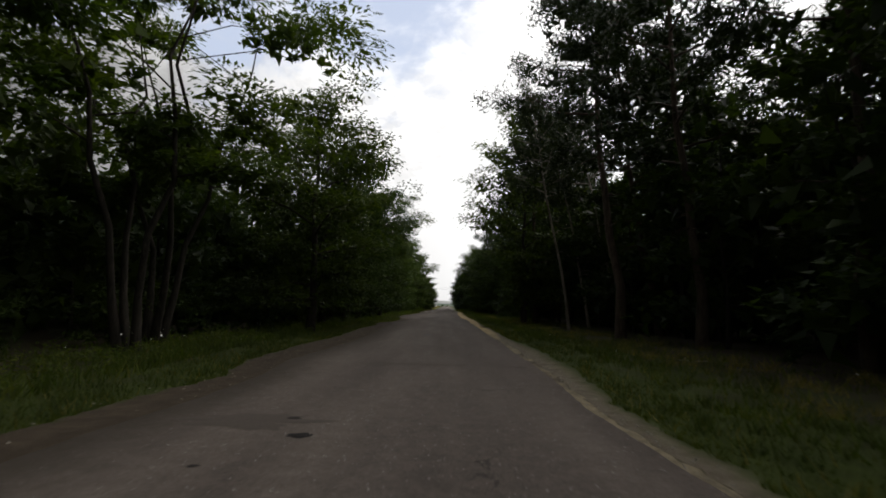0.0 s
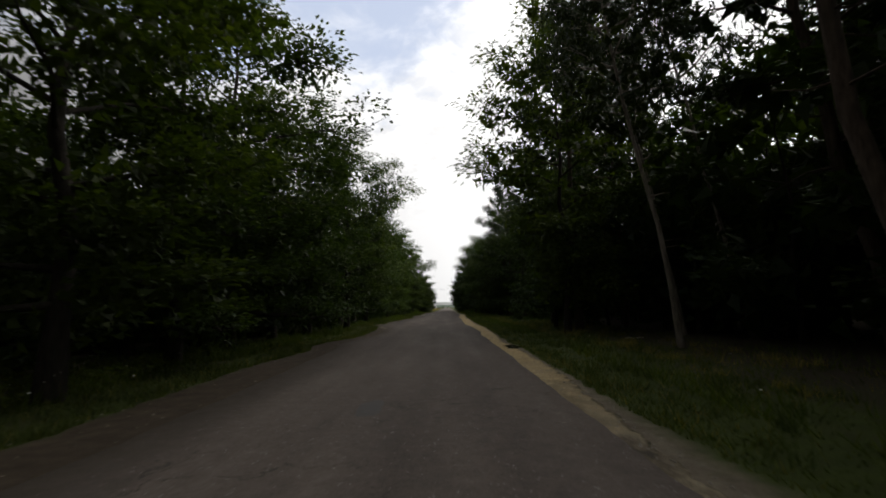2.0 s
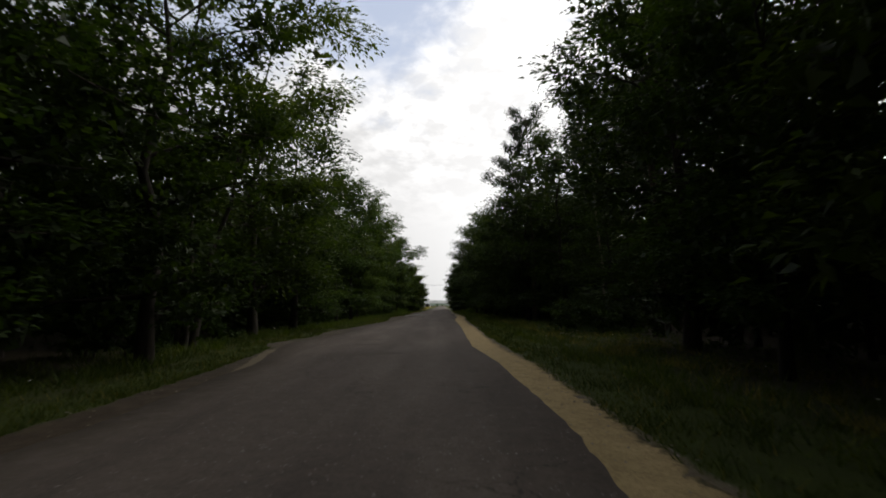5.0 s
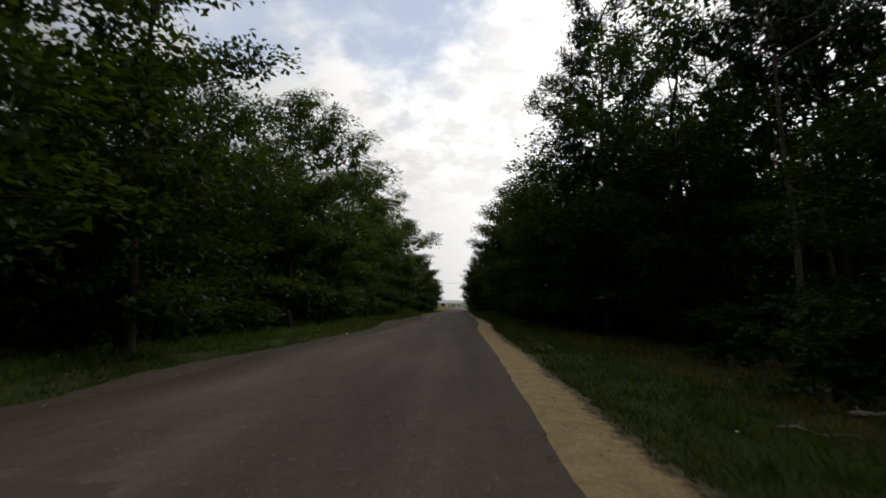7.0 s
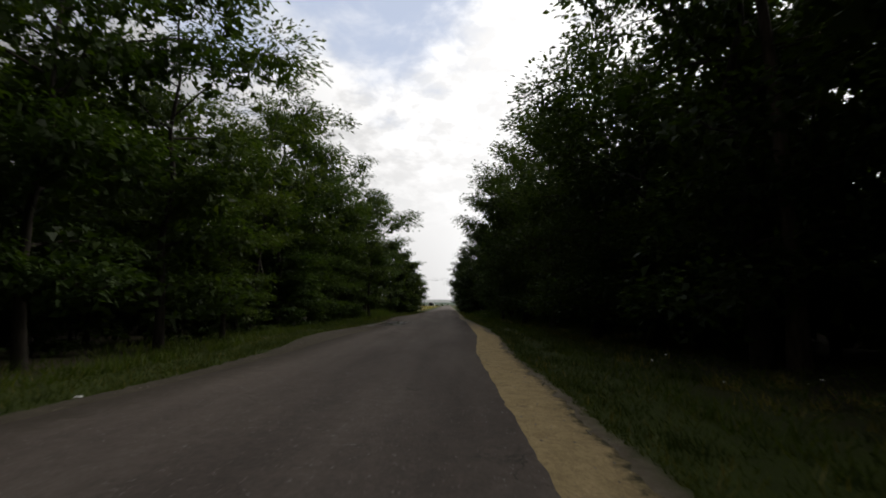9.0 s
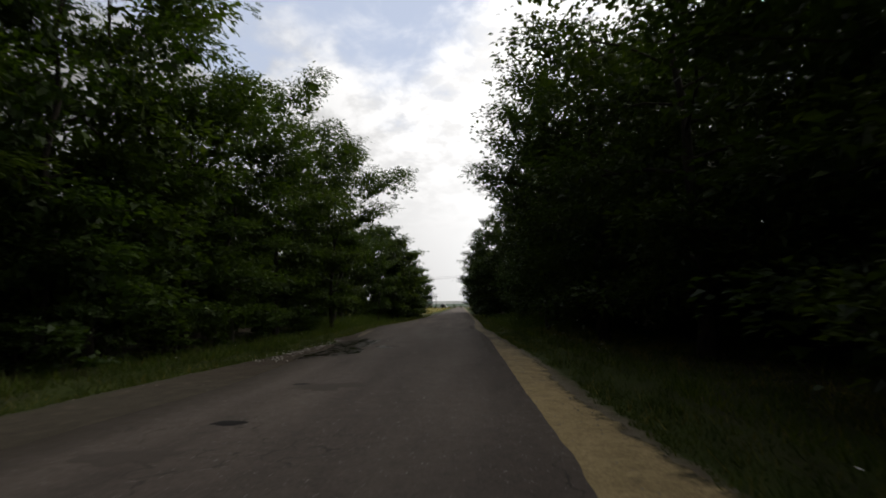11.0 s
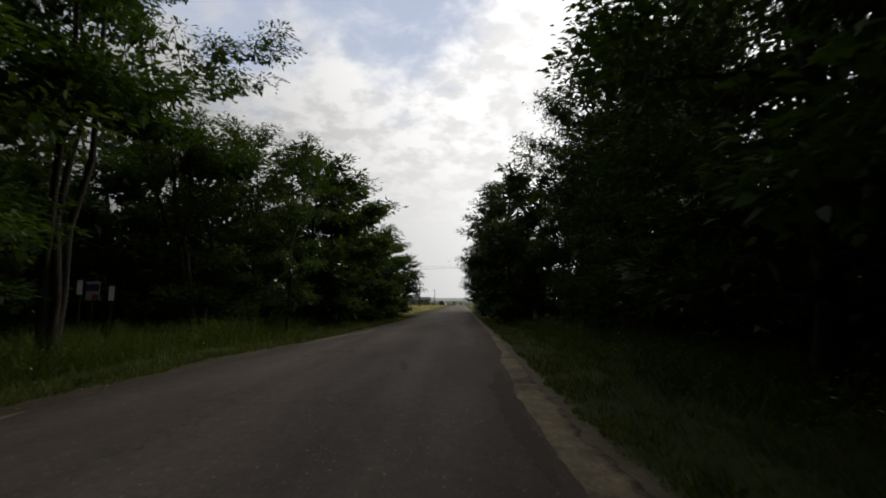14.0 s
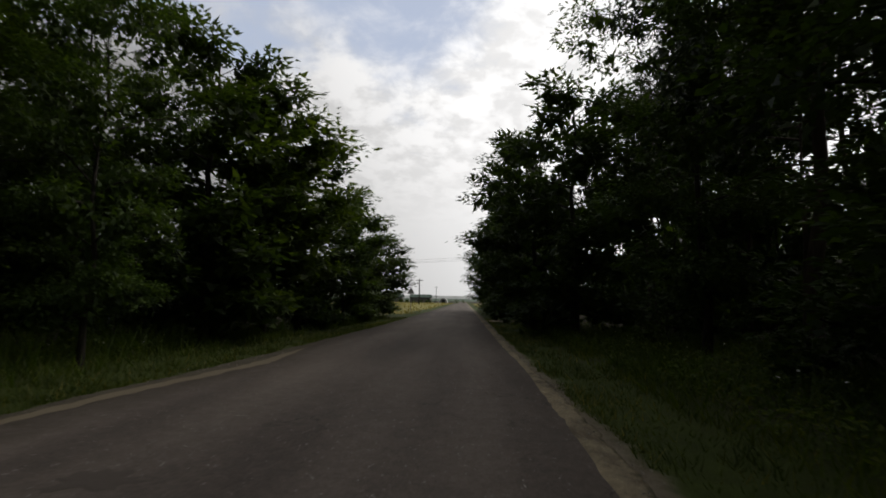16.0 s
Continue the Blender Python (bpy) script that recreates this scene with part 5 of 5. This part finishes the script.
# ---- open land beyond the wood ----
def warning_sign():
    root = thing("warning_sign", "triangular road sign seen from its grey back", "road sign")
    root.location = (-5.0, 161, -0.06)
    part("post", rod("post", [(0, 0.03, -0.2), (0, 0.03, 1.4), (0, 0.03, 2.75)], [0.03, 0.03, 0.03], M["steel"]), root)
    bm = bmesh.new()
    front = [bm.verts.new(c) for c in ((-0.45, 0.06, 1.95), (0.45, 0.06, 1.95), (0, 0.06, 2.73))]
    bm.faces.new(front)
    ext = bmesh.ops.extrude_face_region(bm, geom=list(bm.faces))
    for v in [e for e in ext["geom"] if isinstance(e, bmesh.types.BMVert)]:
        v.co.y += 0.02
    bmesh.ops.bevel(bm, geom=[e for e in bm.edges if abs(e.verts[0].co.y - e.verts[1].co.y) > 0.01], offset=0.05, segments=3, affect="EDGES")
    bmesh.ops.recalc_face_normals(bm, faces=bm.faces)
    me = bpy.data.meshes.new("panel")
    bm.to_mesh(me)
    bm.free()
    me.materials.append(M["steel"])
    part("panel", me, root, "grey metal back")


def utility_pole(x, y, h, turn):
    root = thing("utility_pole", "weathered wooden power pole with a crossarm", "pole", "power line poles")
    root.matrix_basis = pose(x, y, -0.1, 0, 0, turn)
    part("post", rod("post", [(0, 0, -0.3), (0, 0, h / 2), (0, 0, h)], [0.16, 0.14, 0.11], M["bark_grey"]), root)
    arm = part("crossarm", box_mesh("crossarm", -0.95, 0.95, -0.06, 0.06, h - 0.5, h - 0.36, M["bark_grey"]), root)
    for dx in (-0.85, 0.0, 0.85):
        z = h - 0.36 if dx else h
        part("insulator", rod("insulator", [(dx, 0, z), (dx, 0, z + 0.08), (dx, 0, z + 0.2)], [0.05, 0.06, 0.03], M["sign_white"]), arm if dx else root, "pale ceramic insulator")
    return root


def wire(a, b, sag):
    a, b = Vector(a), Vector(b)
    pts = [a.lerp(b, i / 16) - Vector((0, 0, sag * 4 * (i / 16) * (1 - i / 16))) for i in range(17)]
    ob = new("power_wire", rod("power_wire", pts, [0.011] * 17, M["steel"], 4))
    tagged(ob, "thin dark power wire sagging between poles", "wire", "power line wires")


warning_sign()
PA, PB = (-46, 206, 8.2), (32, 152, 8.2)
turn = math.degrees(math.atan2(PB[1] - PA[1], PB[0] - PA[0])) + 90
for p in (PA, PB):
    utility_pole(p[0], p[1], p[2], turn)
wx, wy = math.cos(radians(turn)), math.sin(radians(turn))
for d, dz in ((-0.85, -0.16), (0, 0.2), (0.85, -0.16)):
    wire((PA[0] + d * wx, PA[1] + d * wy, PA[2] - 0.1 + dz), (PB[0] + d * wx, PB[1] + d * wy, PB[2] - 0.1 + dz), 1.1)
for x, y, h in ((-11, 236, 7.0), (-14, 366, 8.6), (-40, 300, 8.6)):
    utility_pole(x, y, h, 20)


def barn():
    root = thing("white_hall", "white arched farm hall far beyond the field", "building")
    root.location = (-8.6, 330, -0.1)
    vs, fs = [], []
    n = 14
    for y in (0, 7):
        for r in (1.9, 1.78):
            for k in range(n + 1):
                a = math.pi * k / n
                vs.append((r * math.cos(a), y, r * 1.25 * math.sin(a)))
    m = n + 1
    for k in range(n):
        fs.append((k, k + 1, 2 * m + k + 1, 2 * m + k))
        fs.append((m + k + 1, m + k, 3 * m + k, 3 * m + k + 1))
        fs.append((k + 1, k, m + k, m + k + 1))
    part("roof", mesh_of("roof", vs, fs, M["sign_white"], True), root)
    vs2 = [(1.76 * math.cos(math.pi * k / n), 0.3, 2.2 * math.sin(math.pi * k / n)) for k in range(m)]
    part("end_wall", mesh_of("end_wall", vs2, [tuple(range(m))], M["sign_grey"]), root)
    part("door", box_mesh("door", -0.8, 0.8, 0.2, 0.28, 0, 1.6, M["pane"]), root, "dark blue-grey door")


def shed(x, y, w, d, h, label, wall, roof):
    root = thing("farm_shed", label, "building")
    root.location = (x, y, -0.1)
    part("wall", box_mesh("wall", -w / 2, w / 2, 0, d, 0, h, wall, 0.03), root)
    rv = [(-w / 2 - 0.3, -0.3, h - 0.1), (w / 2 + 0.3, -0.3, h - 0.1), (w / 2 + 0.3, d / 2, h + 1.3), (-w / 2 - 0.3, d / 2, h + 1.3), (w / 2 + 0.3, d + 0.3, h - 0.1), (-w / 2 - 0.3, d + 0.3, h - 0.1)]
    rv += [(a, b, c + 0.15) for a, b, c in rv]
    rf = [(6, 7, 8, 9), (9, 8, 10, 11), (0, 3, 2, 1), (3, 5, 4, 2), (0, 1, 7, 6), (4, 5, 11, 10), (1, 2, 8, 7), (2, 4, 10, 8), (5, 3, 9, 11), (3, 0, 6, 9)]
    part("roof", mesh_of("roof", rv, rf, roof), root)
    for i in range(4):
        cx = -w / 2 + w * (i + 0.5) / 4
        frame_part = part("window", box_mesh("window", cx - 0.56, cx + 0.56, -0.03, 0.02, 1.14, 2.16, M["sign_grey"], 0.01), root, "pale window frame")
        for dx in (-0.26, 0.26):
            part("pane", box_mesh("pane", cx + dx - 0.22, cx + dx + 0.22, -0.045, -0.032, 1.2, 2.1, M["pane"], 0.004), frame_part, "dark glass")


barn()
shed(-20, 338, 10, 7, 2.6, "long low green-roofed farm shed", M["shed_wall"], M["roof_green"])
shed(-34, 345, 9, 7, 2.8, "low farm shed behind the field hedge", M["shed_wall"], M["roof_green"])
for i in range(11):
    plant("bush", -41 + 2.7 * i, 302 + 1.5 * math.sin(i * 2.1), 2.3 + 0.5 * math.sin(i * 1.3), 1.25)
for x, y, h in ((-19, 331, 2.4), (-16, 333, 2.8), (-22, 330, 2.2), (-12.6, 329, 2.2), (-5.0, 327, 1.6), (-27, 322, 3.5), (-31, 318, 4.0), (-24, 316, 3.0), (-37, 322, 4.6), (-43, 318, 4.0), (-14, 324, 2.6), (-2.5, 335, 3.0), (0.5, 350, 2.4), (-50, 325, 5.0), (-58, 330, 5.5), (16, 360, 3.0), (24, 350, 3.6)):
    plant("bush", x, y, h, 1.2)


def ridge(name, label, y0, x0, x1, height, material, seed):
    vs, fs = [], []
    n = 120
    for i in range(n + 1):
        x = x0 + (x1 - x0) * i / n
        h = height * (0.6 + 0.5 * noise.noise((i * 0.06, seed, 0)) + 0.2 * noise.noise((i * 0.3, seed, 4)) + 0.08 * noise.noise((i * 1.1, seed, 8)))
        vs += [(x, y0, -2), (x, y0 + 30, max(1.0, h)), (x, y0 + 220, -2)]
    for i in range(n):
        a = 3 * i
        fs += [(a, a + 3, a + 4, a + 1), (a + 1, a + 4, a + 5, a + 2)]
    tagged(new(name, mesh_of(name, vs, fs, material, True)), label, "hills", "", "structure")


# the far ridge carries its haze as a pale surface colour
ridge("backdrop", "low wooded hills on the horizon, haze put into their colour", 2600, -3000, 3000, 34, M["haze"], 3)
ridge("backdrop", "dark tree line far across the fields", 900, -1400, 1400, 8, M["far_wood"], 5)


def field(name, label, x0, x1, y0, y1, material, seed, blades, height):
    rng = np.random.default_rng(seed)
    nx, ny = 24, 50
    vs, fs = [], []
    for j in range(ny + 1):
        for i in range(nx + 1):
            x, y = x0 + (x1 - x0) * i / nx, y0 + (y1 - y0) * j / ny
            inside = 0 < i < nx and 0 < j < ny
            vs.append((x, y, -0.06 + (0.12 + 0.06 * noise.noise((x * 0.4, y * 0.2, 1)) if inside else -0.1)))
    for j in range(ny):
        for i in range(nx):
            a = j * (nx + 1) + i
            fs.append((a, a + 1, a + nx + 2, a + nx + 1))
    tagged(new(name, mesh_of(name, vs, fs, material, True)), label, "field", "", "structure")
    n = blades
    u = rng.uniform(0, 1, n) ** 1.7
    sp = np.c_[rng.uniform(x0, x1, n), y0 + (y1 - y0) * u]
    at = np.c_[sp, np.full(n, -0.02)]
    h = height * rng.uniform(0.5, 1.3, n)
    a = rng.uniform(0, 6.28, n)
    sd = np.c_[np.cos(a), np.sin(a), np.zeros(n)] * 0.02
    tip = at + np.c_[rng.normal(0, 0.12, (n, 2)), h]
    tagged(new("field_grass", mesh_of("field_grass", np.stack([at - sd, at + sd, tip], 1).reshape(-1, 3), np.arange(3 * n).reshape(-1, 3), M["straw"])), "tall yellowing meadow grass", "grass", "", "stuff")


field("meadow", "ripening yellow-green meadow beyond the wood", -70, -3.4, 147, 312, M["field"], 1, 16000, 0.55)
field("meadow", "ripening yellow-green meadow beyond the wood", 3.4, 60, 174, 320, M["field"], 2, 8000, 0.5)


# ---- grass on the verges ----
def sward(name, label, spots, height, width, material, seed):
    rng = np.random.default_rng(seed)
    n = len(spots)
    z = np.array([ground_z(x, y) for x, y in spots])
    at = np.c_[spots, z - 0.01]
    lean = rng.normal(0, 0.5, (n, 2))
    h = height * rng.uniform(0.5, 1.25, n)
    a = rng.uniform(0, 6.28, n)
    s = np.c_[np.cos(a), np.sin(a), np.zeros(n)] * (width * rng.uniform(0.6, 1.3, n))[:, None]
    tip = at + np.c_[lean * h[:, None], h]
    v = np.stack([at - s, at + s, tip], 1).reshape(-1, 3)
    tagged(new(name, mesh_of(name, v, np.arange(3 * n).reshape(-1, 3), material)), label, "grass", "", "stuff")


rng = np.random.default_rng(8)


def verge_spots(n, lo, hi, left):
    y = rng.uniform(2, 140, n * 3)
    u = rng.uniform(0, 1, n * 3)
    pts = []
    for yy, uu in zip(y, u):
        if left:
            x0 = edge(X_DIRT, yy, 4, 0.12) - 0.02
            x = x0 - (lo + (hi - lo) * uu ** 1.9)
        else:
            x0 = edge(X_BARE, yy, 6, 0.16) - 0.12
            x = x0 + lo + (hi - lo) * uu ** 1.9
        if noise.noise((x * 0.9, yy * 0.9, 4)) + 0.7 * noise.noise((x * 0.5, yy * 0.22, 9)) + 0.45 > rng.uniform(-0.2, 0.7):
            pts.append((x, yy))
        if len(pts) >= n:
            break
    return np.array(pts)


sward("verge_grass", "short green grass along the road verge", verge_spots(105000, 0, 4.6, True), 0.075, 0.009, M["grass"], 1)
sward("verge_grass", "short green grass along the road verge", verge_spots(105000, 0, 5.5, False), 0.07, 0.009, M["grass"], 2)
sward("tall_grass", "taller rough grass and weeds before the trees", verge_spots(24000, 1.4, 5, True), 0.3, 0.013, M["weed"], 3)
sward("tall_grass", "taller rough grass and weeds before the trees", verge_spots(20000, 1.2, 7, False), 0.22, 0.013, M["weed"], 4)
weeds = np.c_[rng.uniform(4.0, 8.6, 9000), rng.uniform(101, 124, 9000)]
weeds = np.array([w for w in weeds.tolist() if noise.noise((w[0] * 0.8, w[1] * 0.6, 12)) > -0.12])
sward("tall_grass", "knee-high weeds and rough grass beside the road", weeds, 0.5, 0.016, M["weed"], 6)
sward("dry_grass", "scattered dry stalks among the verge grass", verge_spots(5000, 0.1, 4.2, True), 0.16, 0.008, M["straw"], 7)
sward("dry_grass", "scattered dry stalks among the verge grass", verge_spots(6000, 0.1, 5.0, False), 0.15, 0.008, M["straw"], 8)


# ---- tufts and herbs that break up the verges ----
def tuft_spots(n, side, y0, y1, lo, hi, seed):
    r = np.random.default_rng(seed)
    pts = []
    for i in range(n):
        y = r.uniform(y0, y1)
        table, k = (X_DIRT, 4) if side < 0 else (X_BARE, 6)
        x = edge(table, y, k, 0.12) + side * (lo + (hi - lo) * r.uniform(0, 1) ** 1.4)
        m = r.integers(18, 42)
        spread = r.uniform(0.06, 0.16)
        pts.append(np.c_[x + r.normal(0, spread, m), y + r.normal(0, spread * 1.3, m)])
    return np.concatenate(pts)


sward("grass_tufts", "uneven tufts of longer green grass in the verge", tuft_spots(820, -1, 2, 128, 0.15, 3.2, 31), 0.19, 0.008, M["grass"], 32)
sward("grass_tufts", "uneven tufts of longer green grass in the verge", tuft_spots(820, 1, 2, 128, 0.1, 3.4, 33), 0.17, 0.008, M["grass"], 34)
sward("dry_grass", "thin brown dead grass at the foot of the trees", tuft_spots(420, 1, 2, 100, 2.2, 5.5, 35), 0.2, 0.007, M["straw"], 36)


def herbs(name, label, x0, x1, y0, y1, n, height, seed):
    """Knee-high broad-leaved weeds in patches."""
    r = np.random.default_rng(seed)
    x, y = r.uniform(x0, x1, n), r.uniform(y0, y1, n)
    keep = np.array([noise.noise((a * 0.7, b * 0.5, seed)) + 0.5 * noise.noise((a * 2.1, b * 2.1, seed)) for a, b in zip(x, y)])
    x, y, keep = x[keep > -0.15], y[keep > -0.15], keep[keep > -0.15]
    tall = height * np.clip(0.45 + 0.9 * keep, 0.25, 1.1)
    z = np.array([ground_z(a, b) for a, b in zip(x, y)]) + tall * r.uniform(0.1, 1.0, len(x)) ** 0.7
    d = r.normal(0, 1, (len(x), 3)) * np.array([1, 1, 0.45])
    L = r.uniform(0.05, 0.11, len(x))
    lv, lf = leaf_kites(r, np.c_[x, y, z], d, np.array([0, 0, 1.0]) + r.normal(0, 0.35, (len(x), 3)), L, L * 0.5)
    tagged(new(name, mesh_of(name, lv, lf, M["weed"])), label, "weeds", "", "stuff")


HERB = "knee-high broad-leaved weeds before the trees"
herbs("roadside_weeds", HERB, 3.9, 8.2, 100, 126, 21000, 0.62, 41)
herbs("roadside_weeds", HERB, -8.8, -5.7, 97, 124, 14000, 0.8, 42)
herbs("roadside_weeds", HERB, -7.6, -5.4, 2, 30, 9000, 0.5, 43)
herbs("roadside_weeds", HERB, 5.2, 8.4, 40, 98, 11000, 0.4, 44)
spots = np.c_[rng.uniform(-9.0, -5.5, 7000), rng.uniform(99, 121, 7000)]
spots = np.array([w for w in spots.tolist() if noise.noise((w[0] * 0.7, w[1] * 0.6, 5)) > -0.1])
sward("tall_grass", "tall thin grass and weeds before the trees", spots, 0.75, 0.012, M["weed"], 47)
